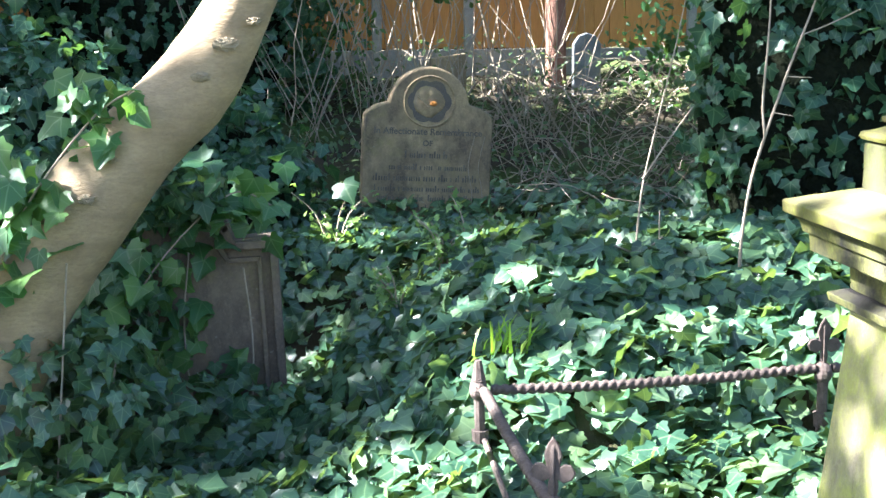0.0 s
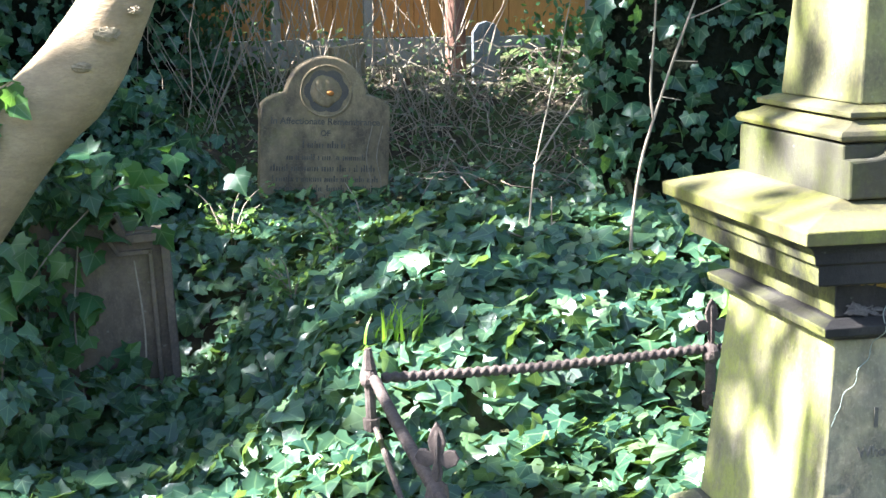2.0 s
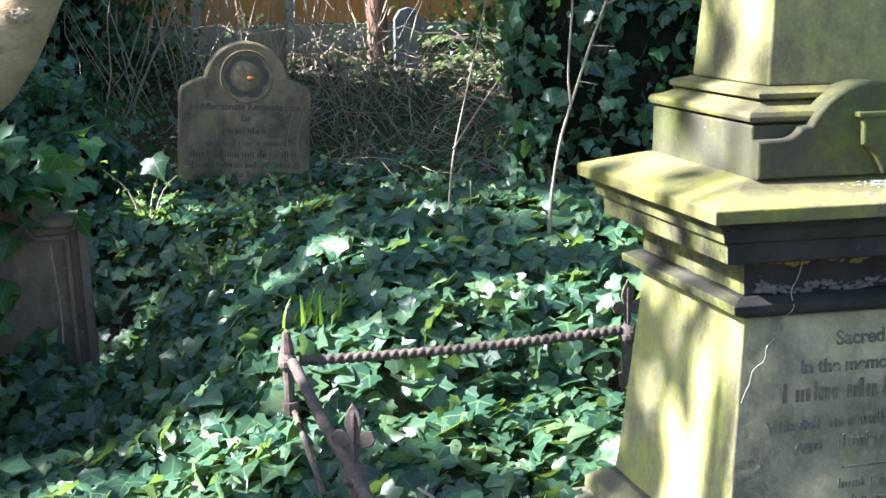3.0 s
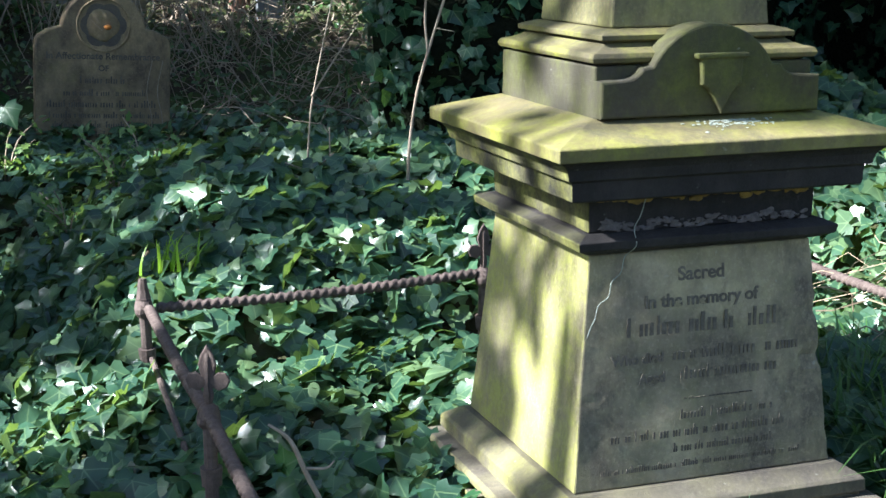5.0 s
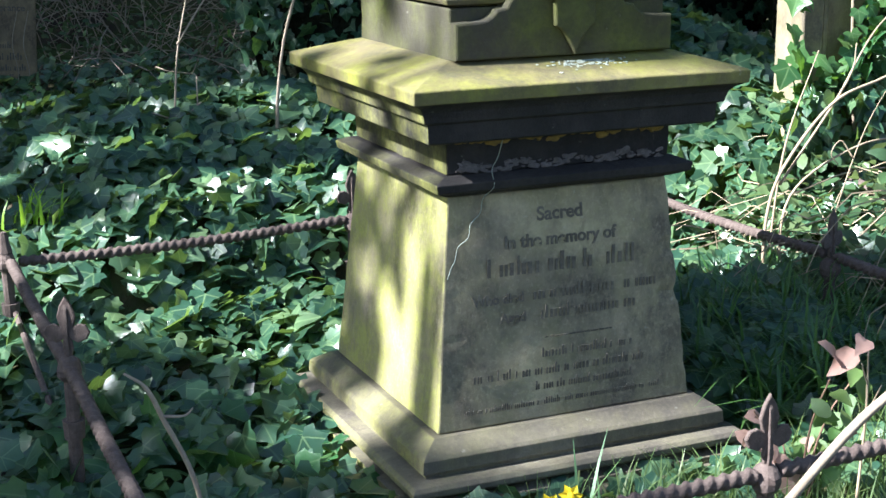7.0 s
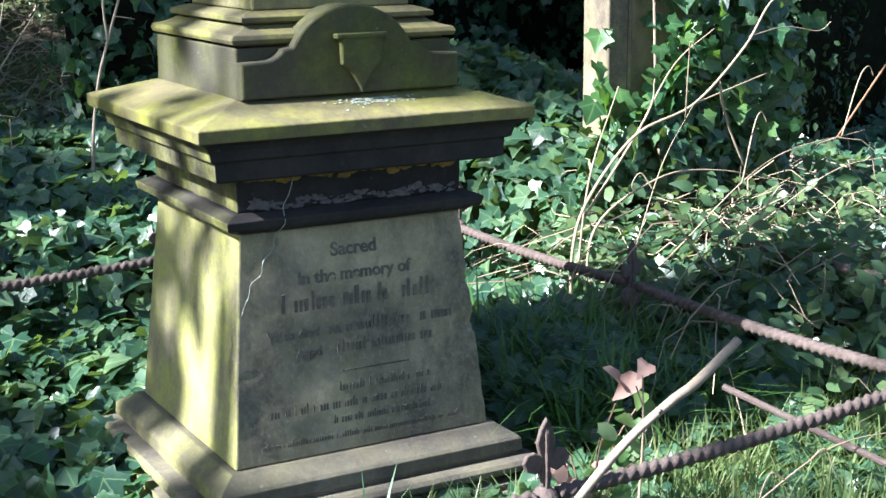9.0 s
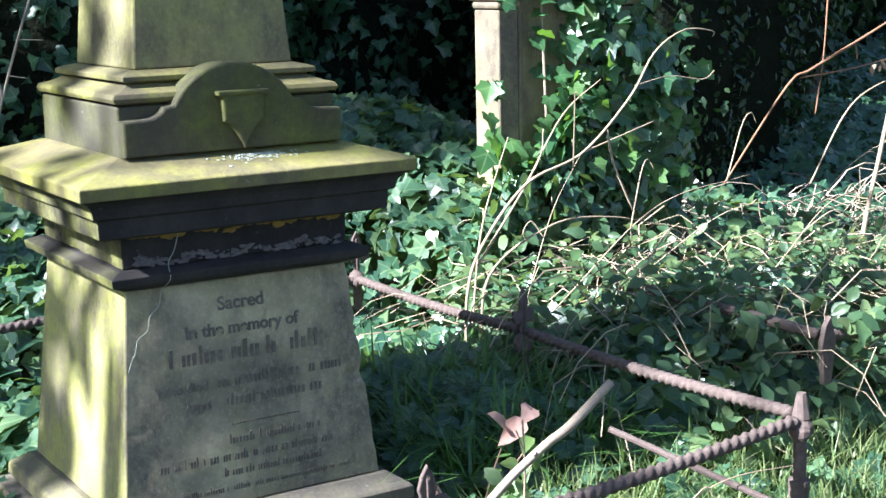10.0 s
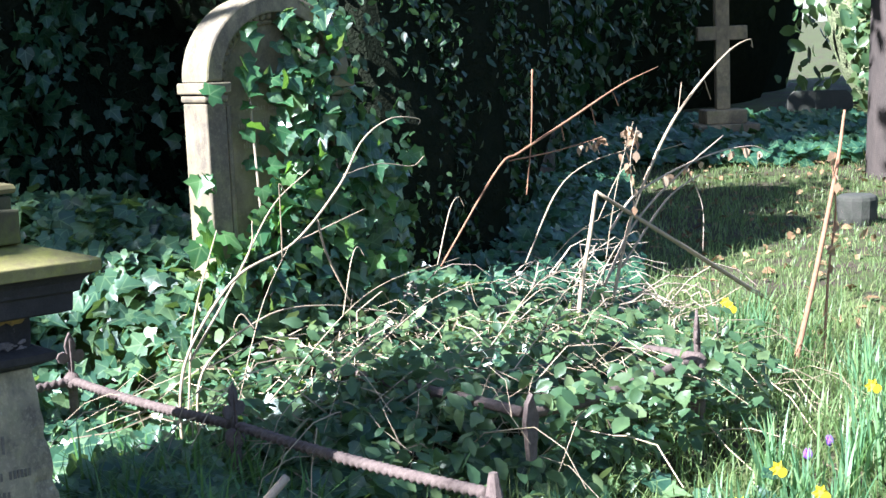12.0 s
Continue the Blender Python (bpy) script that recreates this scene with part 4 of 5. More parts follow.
# ---------------------------------------------------------------- unseen tall trees added west of the graves to shade the plot
# A tree added as a shade caster, with leaves left out at the carved openings
def shade_tree(at, height, radii, clumps, seed, label):
    rng = np.random.default_rng(seed)
    t = thing("tree", at, label, "tree")
    smooth(part("trunk", tube([(0, 0, -0.3), (0.1, 0, height * 0.4), (0, 0.1, height)], [0.30, 0.22, 0.06], 12, 16), M_BARKDARK, t))
    u = rng.normal(0, 1, (clumps, 3))
    u /= np.linalg.norm(u, axis=1)[:, None]
    cents = np.array([0, 0, height]) + u * rng.uniform(0.05, 1.0, (clumps, 1)) ** 0.4 * np.array(radii)
    for c in cents[::9]:
        part("limb", tube([(0, 0.05, height * 0.55), tuple(c * 0.5 + np.array([0, 0, height * 0.40])), tuple(c)], [0.05, 0.025, 0.008], 5, 8), M_BARKDARK, t)
    pts = (cents[:, None, :] + rng.normal(0, 0.24, (clumps, 14, 3))).reshape(-1, 3)
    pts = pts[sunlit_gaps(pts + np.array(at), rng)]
    crown = leaves("crown", rng, pts, rng.normal(0, 1, pts.shape), rng.uniform(0.14, 0.24, len(pts)), M_HOLLY, OVAL, tilt=0.8)
    crown.parent = t
    return t


for k, (y, x, h) in enumerate(((-2.2, -9.0, 7.6), (0.2, -9.8, 8.4), (2.6, -8.8, 7.8), (5.0, -9.6, 8.6), (7.4, -9.0, 8.0))):
    shade_tree((x, y, 0.0), h, (1.5, 1.75, 4.2), 270, 21 + k, "unseen tall evergreen tree added to shade the graves")
# Added only to shade the brambles by the fence
shade_tree((-4.3, 6.35, 0.4), 4.2, (1.1, 1.1, 0.8), 40, 34, "young evergreen tree added to shade the brambles")


# ---------------------------------------------------------------- ivy on the ground
def noise_field(x, y, s, seed=0):
    return np.array([noise.noise(Vector((a * s, b * s, seed))) for a, b in zip(x, y)])


def ivy_ground():
    rng = np.random.default_rng(31)
    n = 33000
    x = rng.uniform(-3.6, 3.6, n)
    y = rng.uniform(-1.3, 5.1, n)
    keep = (np.maximum(np.abs(x), np.abs(y)) > 0.50) & (lawn_side(x, y) < 0.1 + rng.normal(0, 0.25, n))
    near_front = (x > 0.5) & (y < -0.55)
    keep &= ~(near_front & (rng.uniform(0, 1, n) < 0.8))
    keep &= rng.uniform(0, 1, n) < np.where((y > 2.9) & (x > -0.6), 0.75, 1.0)
    x, y = x[keep], y[keep]
    n = len(x)
    lump = noise_field(x, y, 2.3) * 0.05 + noise_field(x, y, 6.0, 3) * 0.025
    z = cover(x, y) + lump - rng.exponential(0.045, n)
    h = 0.05
    gx = (cover(x + h, y) - cover(x - h, y)) / (2 * h)
    gy = (cover(x, y + h) - cover(x, y - h)) / (2 * h)
    nrm = np.stack([-gx * 0.7 - 0.22, -gy * 0.7 - 0.12, np.ones(n)], 1)
    nrm /= np.linalg.norm(nrm, axis=1)[:, None]
    size = rng.uniform(0.055, 0.118, n) * np.where(y > 2.6, 0.85, 1.0)
    near = np.flatnonzero((x > -1.9) & (x < -0.5) & (y > -0.8) & (y < 0.5))[:300]
    patch = thing("ivy_patch", (-1.2, -0.2, float(soil(-1.2, -0.2))), "glossy large-leaved ivy trailing inside the rail", "ivy")
    leaf_parts(patch, rng, np.stack([x, y, z], 1)[near], nrm[near], size[near], IVY_KINDS, 0.36, (-0.1, -0.6, -0.3))
    rest = np.ones(n, bool)
    rest[near] = False
    x, y, z, nrm, size = x[rest], y[rest], z[rest], nrm[rest], size[rest]
    ob = leaves("ivy_ground_cover", rng, np.stack([x, y, z], 1), nrm, size, M_IVY, IVY, tilt=0.40, fold=0.12, aim=(-0.1, -0.6, -0.3))
    tagged(ob, "glossy dark green ivy carpeting the ground between graves", "ivy", kind="stuff")


ivy_ground()


def ivy_bank(label, n, x0, x1, y0, y1, f, seed, size=(0.05, 0.11)):
    r = np.random.default_rng(seed)
    x, y = r.uniform(x0, x1, n), r.uniform(y0, y1, n)
    k = f(x, y)
    x, y = x[k], y[k]
    z = soil(x, y) + 0.05 + 0.12 * r.uniform(0, 1, len(x)) + 0.1 * noise_field(x, y, 0.9)
    ob = leaves("ivy_bank", r, np.stack([x, y, z], 1), np.tile([-0.1, -0.5, 1.0], (len(x), 1)), r.uniform(*size, len(x)), M_IVYDARK, IVY, tilt=0.4, fold=0.12)
    tagged(ob, label, "ivy", kind="stuff")


ivy_near = np.random.default_rng(36)
q = np.stack([ivy_near.uniform(0.55, 1.15, 620), ivy_near.uniform(-0.25, 0.95, 620), np.zeros(620)], 1)
q[:, 2] = soil(q[:, 0], q[:, 1]) + ivy_near.uniform(0.06, 0.18, 620)
tagged(leaves("ivy_tuft", ivy_near, q, np.tile([-0.25, -0.6, 1.0], (620, 1)), ivy_near.uniform(0.07, 0.125, 620), M_IVY, IVY, tilt=0.35, fold=0.1, aim=(-0.2, -0.6, -0.3)), "bright large-leaved ivy by the rail", "ivy", kind="stuff")
# Yew added as a shade caster: its leaves stand above the view
shade_tree((7.6, 5.2, 0.3), 5.2, (2.4, 1.9, 1.5), 170, 61, "yew tree added above the view to shade the far graves")
ivy_bank("dark ivy along the lawn under the bushes", 16000, 2.6, 10.5, 0.5, 8, lambda x, y: (lawn_side(x, y) < 0.15) & (lawn_side(x, y) > -1.8), 34)
ivy_bank("dark ivy around the foot of the stone cross", 9000, 8, 16, 2, 10, lambda x, y: (np.hypot(x + 1.4, y + 3.9) > 14.3) & (np.hypot(x + 1.4, y + 3.9) < 18), 35, (0.09, 0.17))


def ivy_on(name, label, spots, seed, size=(0.035, 0.105), depth=0.14, material=None, shape=IVY, tilt=0.7, n=1000, category="ivy", parent=None):
    """Leaves over egg-shaped masses: spots of (centre, radii, share)."""
    rng = np.random.default_rng(seed)
    P, N = [], []
    tot = sum(s[2] for s in spots)
    for c, r, share in spots:
        k = int(n * share / tot)
        u = rng.normal(0, 1, (k, 3))
        u /= np.linalg.norm(u, axis=1)[:, None]
        u[:, 1] = np.where(rng.uniform(0, 1, k) < 0.75, -np.abs(u[:, 1]), u[:, 1])
        r = np.array(r)
        wob = 1 + 0.18 * np.array([noise.noise(Vector(q * 3.1 + np.array(c))) for q in u]) - np.abs(rng.normal(0, depth, k)) / r.mean()
        P.append(np.array(c) + u * r * wob[:, None])
        nn = u / r
        N.append(nn / np.linalg.norm(nn, axis=1)[:, None] + np.array([0, -0.2, 0.25]))
    P, N = np.concatenate(P), np.concatenate(N)
    ok = P[:, 2] > soil(P[:, 0], P[:, 1]) - 0.02
    P, N = P[ok], N[ok]
    ob = leaves(name, rng, P, N, rng.uniform(*size, len(P)), material or M_IVYDARK, shape, tilt=tilt, fold=0.15, aim=(0, -0.3, -0.8))
    if parent:
        ob.parent = parent
    else:
        tagged(ob, label, category, kind="stuff")
    return ob


# Filler under the leaves; its default near-black colour stands in for inner shade
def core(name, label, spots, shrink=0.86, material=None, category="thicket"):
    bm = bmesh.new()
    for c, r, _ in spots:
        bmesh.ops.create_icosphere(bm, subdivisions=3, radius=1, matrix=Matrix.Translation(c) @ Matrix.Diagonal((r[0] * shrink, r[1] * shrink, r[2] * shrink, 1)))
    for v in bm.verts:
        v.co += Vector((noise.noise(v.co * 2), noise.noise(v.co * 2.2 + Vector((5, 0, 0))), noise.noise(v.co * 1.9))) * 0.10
    return tagged(part(name, bm, material or M_CORESHADE), label, category, kind="stuff")


# Near black: the shade inside the foliage is put into this colour
M_CORESHADE = plain("thicket_shade", (0.010, 0.014, 0.009), (0.018, 0.02, 0.013), 8, 1.0, 0.8, 0.05, None, 0, 0.0)

HEDGE = [((0.95, 3.7, 1.3), (0.75, 0.6, 1.5), 2.0), ((1.5, 3.5, 2.2), (0.9, 0.7, 1.4), 2.0), ((2.1, 3.9, 1.0), (1.0, 0.7, 1.3), 2.0), ((0.75, 3.4, 2.6), (0.6, 0.5, 0.9), 1.0), ((3.0, 4.2, 1.6), (1.1, 0.8, 1.8), 2.0)]
core("thicket", "near-black core standing in for shade inside an ivy-clad thicket", HEDGE)
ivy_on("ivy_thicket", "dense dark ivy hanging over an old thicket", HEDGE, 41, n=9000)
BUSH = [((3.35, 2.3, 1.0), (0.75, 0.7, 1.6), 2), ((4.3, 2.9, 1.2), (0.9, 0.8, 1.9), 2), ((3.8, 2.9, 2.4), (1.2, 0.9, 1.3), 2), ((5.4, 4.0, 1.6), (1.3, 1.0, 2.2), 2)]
core("yew_bush", "near-black core standing in for shade inside a yew bush", BUSH)
ivy_on("yew_bush_foliage", "very dark small-leaved evergreen bush, its deep shade in the leaf colour", BUSH, 42, (0.03, 0.075), 0.2, M_YEW, OVAL, 0.9, 13000, "bush")
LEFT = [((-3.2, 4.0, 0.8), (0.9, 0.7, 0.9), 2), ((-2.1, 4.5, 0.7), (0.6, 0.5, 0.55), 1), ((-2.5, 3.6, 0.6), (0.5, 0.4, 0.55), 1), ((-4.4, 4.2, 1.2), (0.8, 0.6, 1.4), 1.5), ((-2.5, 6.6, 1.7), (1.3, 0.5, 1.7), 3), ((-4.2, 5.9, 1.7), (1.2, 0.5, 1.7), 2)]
core("thicket", "near-black core standing in for shade inside an ivy-clad thicket", LEFT, 0.66)
ivy_on("ivy_thicket", "dark ivy over shrubs behind the broken headstone", LEFT, 43, n=10500)
BYFENCE = [((-1.45, 6.6, 1.45), (0.45, 0.25, 0.75), 2), ((-0.62, 6.5, 1.95), (0.42, 0.18, 0.32), 1), ((0.95, 6.3, 1.4), (0.4, 0.25, 0.45), 1)]
ivy_on("shrub_by_fence", "dark small-leaved shrub hanging before the board fence", BYFENCE, 49, (0.035, 0.075), 0.2, M_HOLLY, OVAL, 0.9, 1100, "shrub")
# ivy over the shouldered headstone and up the pale one
OVER = [((-2.75, 2.48, 0.50), (0.42, 0.16, 0.42), 3), ((-2.35, 2.50, 0.93), (0.30, 0.13, 0.12), 1.5), ((-2.25, 2.35, 0.0), (0.60, 0.25, 0.22), 2), ((-2.7, 1.9, 0.25), (0.5, 0.4, 0.35), 2)]
ivy_on("ivy_on_headstone", "ivy smothering the shouldered brown headstone", OVER, 44, (0.05, 0.10), 0.05, M_IVY, n=1500)
UP = [((2.26, 0.98, 1.15), (0.20, 0.20, 0.85), 2), ((2.42, 1.05, 0.9), (0.35, 0.25, 0.55), 3), ((1.85, 0.86, 0.68), (0.42, 0.15, 0.22), 2), ((2.12, 0.93, 1.30), (0.16, 0.10, 0.60), 0.9)]
ivy_on("ivy_on_headstone", "ivy climbing the pale arched headstone", UP, 45, (0.045, 0.10), 0.05, M_IVY, n=1100)
rng = np.random.default_rng(46)
ivy_plant = thing("ivy_plant", (-2.85, 1.12, 0.2), "ivy with large leaves climbing the leaning trunk", "ivy")
P, N = [], []
for c, r, k in (((-2.66, 1.14, 1.06), (0.13, 0.10, 0.17), 42), ((-2.42, 1.14, 1.37), (0.15, 0.08, 0.09), 26), ((-2.80, 1.10, 0.80), (0.14, 0.12, 0.15), 26), ((-2.05, 1.9, 0.98), (0.30, 0.15, 0.14), 60), ((-2.45, 1.7, 0.72), (0.20, 0.2, 0.14), 40)):
    q = rng.normal(0, 0.55, (k, 3)) * np.array(r) + np.array(c)
    P.append(q)
    N.append(np.tile([-0.2, -0.7, 0.6], (k, 1)))
leaf_parts(ivy_plant, rng, np.concatenate(P), np.concatenate(N), rng.uniform(0.06, 0.12, 194), IVY_KINDS, 0.5)
for line in ([(-2.85, 1.12, 0.2), (-2.80, 1.11, 0.7), (-2.66, 1.11, 1.05), (-2.44, 1.12, 1.34), (-2.3, 1.13, 1.44)], [(-2.6, 1.12, 0.1), (-2.56, 1.13, 0.55), (-2.53, 1.13, 0.9)], [(-2.5, 1.7, 0.0), (-2.4, 1.75, 0.6), (-2.05, 1.85, 1.0), (-1.85, 1.9, 0.95)]):
    part("stem", tube([Vector(p) - Vector((-2.85, 1.12, 0.2)) for p in line], [0.0035] * len(line), 6, 24), M_TWIG, ivy_plant)
further(ivy_plant)
ivy_front = thing("ivy_plant", (-2.5, 2.45, 0.0), "ivy with large leaves over the face of the brown headstone", "ivy")
P, N = [], []
for k, (c, r) in enumerate((((-2.62, 2.50, 0.45), (0.22, 0.03, 0.38)), ((-2.25, 2.53, 0.55), (0.10, 0.02, 0.35)), ((-2.3, 2.50, 0.12), (0.35, 0.04, 0.15)))):
    q = rng.uniform(-1, 1, ((110, 34, 60)[k], 3)) * np.array(r) + np.array(c)
    P.append(q)
    N.append(np.tile([-0.1, -0.9, 0.4], (len(q), 1)))
leaf_parts(ivy_front, rng, np.concatenate(P), np.concatenate(N), rng.uniform(0.06, 0.12, 204), IVY_KINDS, 0.5)
for line in ([(-2.5, 2.45, 0.0), (-2.52, 2.52, 0.4), (-2.48, 2.54, 0.8)], [(-2.2, 2.45, -0.05), (-2.24, 2.53, 0.35), (-2.21, 2.54, 0.7)], [(-1.98, 2.40, -0.1), (-1.96, 2.50, 0.3), (-1.99, 2.52, 0.62)]):
    part("stem", tube([Vector(p) - Vector((-2.5, 2.45, 0.0)) for p in line], 0.004, 5, 18), M_TWIG, ivy_front)


ivy_spray = thing("ivy_plant", (2.1, 0.85, 0.4), "ivy sprays hanging across the pale headstone", "ivy")
P = []
for c, r, k in (((2.20, 0.84, 1.35), (0.14, 0.04, 0.45), 60), ((2.00, 0.85, 1.0), (0.13, 0.04, 0.2), 34), ((1.80, 0.82, 0.85), (0.22, 0.06, 0.12), 44), ((1.90, 0.90, 1.45), (0.03, 0.02, 0.25), 12), ((2.36, 0.85, 1.0), (0.2, 0.08, 0.3), 70), ((1.66, 0.86, 1.2), (0.05, 0.03, 0.3), 10)):
    P.append(rng.normal(0, 0.6, (k, 3)) * np.array(r) + np.array(c))
P = np.concatenate(P)
leaf_parts(ivy_spray, rng, P, np.tile([-0.1, -0.9, 0.4], (len(P), 1)), rng.uniform(0.055, 0.105, len(P)), IVY_KINDS, 0.45)
for line in ([(2.1, 0.86, 0.4), (2.12, 0.88, 0.9), (2.2, 0.88, 1.4), (2.1, 0.9, 1.8)], [(1.95, 0.86, 0.4), (1.92, 0.9, 0.9), (1.9, 0.92, 1.6)], [(2.3, 0.86, 0.4), (2.3, 0.87, 1.0), (2.25, 0.88, 1.6)]):
    part("stem", tube([Vector(p) - Vector((2.1, 0.85, 0.4)) for p in line], 0.005, 5, 18), M_TWIG, ivy_spray)


# holly seedlings that stand in the ivy
def holly(at, height, seed):
    r = np.random.default_rng(seed)
    t = thing("holly_seedling", at, "young holly with small spiny light green leaves", "shrub", "holly seedlings")
    P, N = [], []
    for k in range(7):
        a = r.uniform(0, 6.28)
        L = height * r.uniform(0.5, 1.0)
        tip = np.array([0.55 * L * math.cos(a), 0.4 * L * math.sin(a), L * r.uniform(0.75, 1.0)])
        part("stem", tube([(0, 0, -0.1), tuple(tip * np.array([0.35, 0.35, 0.6])), tuple(tip)], [0.006, 0.004, 0.002], 5, 8), M_TWIG, t)
        for u in np.linspace(0.35, 1.0, 11):
            P.append(np.array(at) + tip * np.array([u ** 1.4, u ** 1.4, u]) + r.normal(0, 0.02, 3))
            N.append((0, -0.3, 1.0))
    leaf_parts(t, r, P, N, r.uniform(0.035, 0.06, len(P)), HOLLY_KINDS, 0.55, (0, 0, 0.4))


M_HOLLYLEAF = foliage("holly_single_leaf", [(0.07, 0.14, 0.04), (0.13, 0.22, 0.06), (0.2, 0.3, 0.08)], 0.35, 0.3, False, (0.3, 0.5, 0.06), 0.5, True)
HOLLY_KINDS = leaf_kinds("leaf", SPIKY, M_HOLLYLEAF, 6, 4)
for i, (x, y, z, h) in enumerate(((-1.12, 2.75, 0.55, 0.30), (-0.92, 3.3, 0.50, 0.32), (-1.35, 2.5, 0.40, 0.26), (-1.55, 3.6, 0.45, 0.45))):
    holly((x, y, z), h, 120 + i)


# ---------------------------------------------------------------- brambles, grass and flowers
def ground_points(rng, n, x0, x1, y0, y1, f=None):
    x, y = rng.uniform(x0, x1, n), rng.uniform(y0, y1, n)
    if f is not None:
        k = f(x, y)
        x, y = x[k], y[k]
    return np.stack([x, y, soil(x, y)], 1)


rng = np.random.default_rng(51)
tagged(tangle("bramble_tangle", rng, ground_points(rng, 280, -0.7, 1.3, 4.9, 6.8), 0.7, 0.0045, M_TWIG, 0.55, 7, 1.3), "tangle of dead brown bramble canes behind the headstone", "brambles", kind="stuff")
tagged(tangle("dead_stems", rng, ground_points(rng, 150, -2.2, 0.3, 5.6, 7.0), 0.55, 0.0045, M_TWIG, 0.1, 6, 3.0), "thin grey upright dead stems by the fence", "weeds", kind="stuff")
p = ground_points(rng, 2300, -2.4, 1.4, 5.0, 7.0)
p[:, 2] += rng.uniform(0.02, 0.34, len(p))
tagged(leaves("bramble_leaves", rng, p, np.tile([0, -0.4, 1.0], (len(p), 1)), rng.uniform(0.03, 0.06, len(p)), M_BRAMBLELEAF, OVAL, tilt=0.6), "small green bramble leaves among the dead canes", "brambles", kind="stuff")
tagged(tangle("bramble_tangle", rng, ground_points(rng, 420, 1.35, 3.4, -0.5, 0.9), 0.7, 0.0032, M_STRAW, 0.5, 7, 1.1), "bleached bramble canes arching over the low rail", "brambles", kind="stuff")
tagged(tangle("bramble_tangle", rng, ground_points(rng, 380, 2.6, 4.4, 0.4, 1.6), 0.5, 0.0045, M_TWIG, 0.5, 7, 1.2), "pinkish-brown heap of dead bramble canes", "brambles", kind="stuff")
p = ground_points(rng, 2300, 1.3, 3.6, -0.8, 1.0, lambda x, y: lawn_side(x, y) < 0.6)
p[:, 2] = cover(p[:, 0], p[:, 1]) + rng.uniform(-0.08, 0.16, len(p))
tagged(leaves("bramble_leaves", rng, p, np.tile([-0.1, -0.4, 1.0], (len(p), 1)), rng.uniform(0.04, 0.09, len(p)), M_BRAMBLELEAF, OVAL, tilt=0.5), "green bramble leaves spreading over the low rail", "brambles", kind="stuff")


q = np.concatenate([np.stack([rng.uniform(1.68, 1.92, 190), rng.uniform(-0.62, 0.9, 190), rng.uniform(0.40, 0.54, 190)], 1), np.stack([rng.uniform(1.9, 2.85, 150), rng.normal(-0.68, 0.07, 150), rng.uniform(0.38, 0.53, 150)], 1), np.stack([rng.uniform(2.7, 3.05, 60), rng.uniform(-0.6, 0.3, 60), rng.uniform(0.38, 0.50, 60)], 1)])
tagged(leaves("bramble_leaves", rng, q, np.tile([-0.2, -0.5, 0.8], (len(q), 1)), rng.uniform(0.045, 0.095, len(q)), M_BRAMBLELEAF, OVAL, tilt=0.5), "bramble leaves half hiding the low rail", "brambles", kind="stuff")


def grass(label, n, x0, x1, y0, y1, length, width, material, f=None, lean=0.5, seed=1, name="grass"):
    r = np.random.default_rng(seed)
    p = ground_points(r, n, x0, x1, y0, y1, f)
    return tagged(blades(name, r, p, length, width, material, lean), label, "grass", kind="stuff")


grass("fresh green grass in front of the pedestal", 8000, -0.6, 1.9, -2.2, -0.5, 0.21, 0.007, M_GRASS, lambda x, y: np.maximum(np.abs(x), np.abs(y)) > 0.58, 0.5, 61)
grass("long arching dark grass beside the pedestal", 750, 0.60, 1.25, -0.45, 0.34, 0.34, 0.014, M_BLADE, None, 0.8, 62)
grass("short lawn grass beyond the weeds", 60000, 2.2, 14, -3, 9, 0.085, 0.007, M_GRASS, lambda x, y: (lawn_side(x, y) > -0.1) & (np.hypot(x, y) < 14.5), 0.6, 63)
grass("tall lush grass at the lawn's edge", 9000, 1.5, 5.0, -2.0, 1.6, 0.20, 0.007, M_GRASS, lambda x, y: (lawn_side(x, y) > -0.25), 0.6, 64)
rng = np.random.default_rng(66)
p = ground_points(rng, 1500, 4.0, 13, 0, 7, lambda x, y: (lawn_side(x, y) > 0))
p[:, 2] += 0.03
tagged(leaves("leaf_litter", rng, p, np.tile([0, 0, 1.0], (len(p), 1)), rng.uniform(0.04, 0.09, len(p)), M_LITTER, OVAL, tilt=0.4), "brown fallen leaves scattered on the lawn", "leaves", kind="stuff")


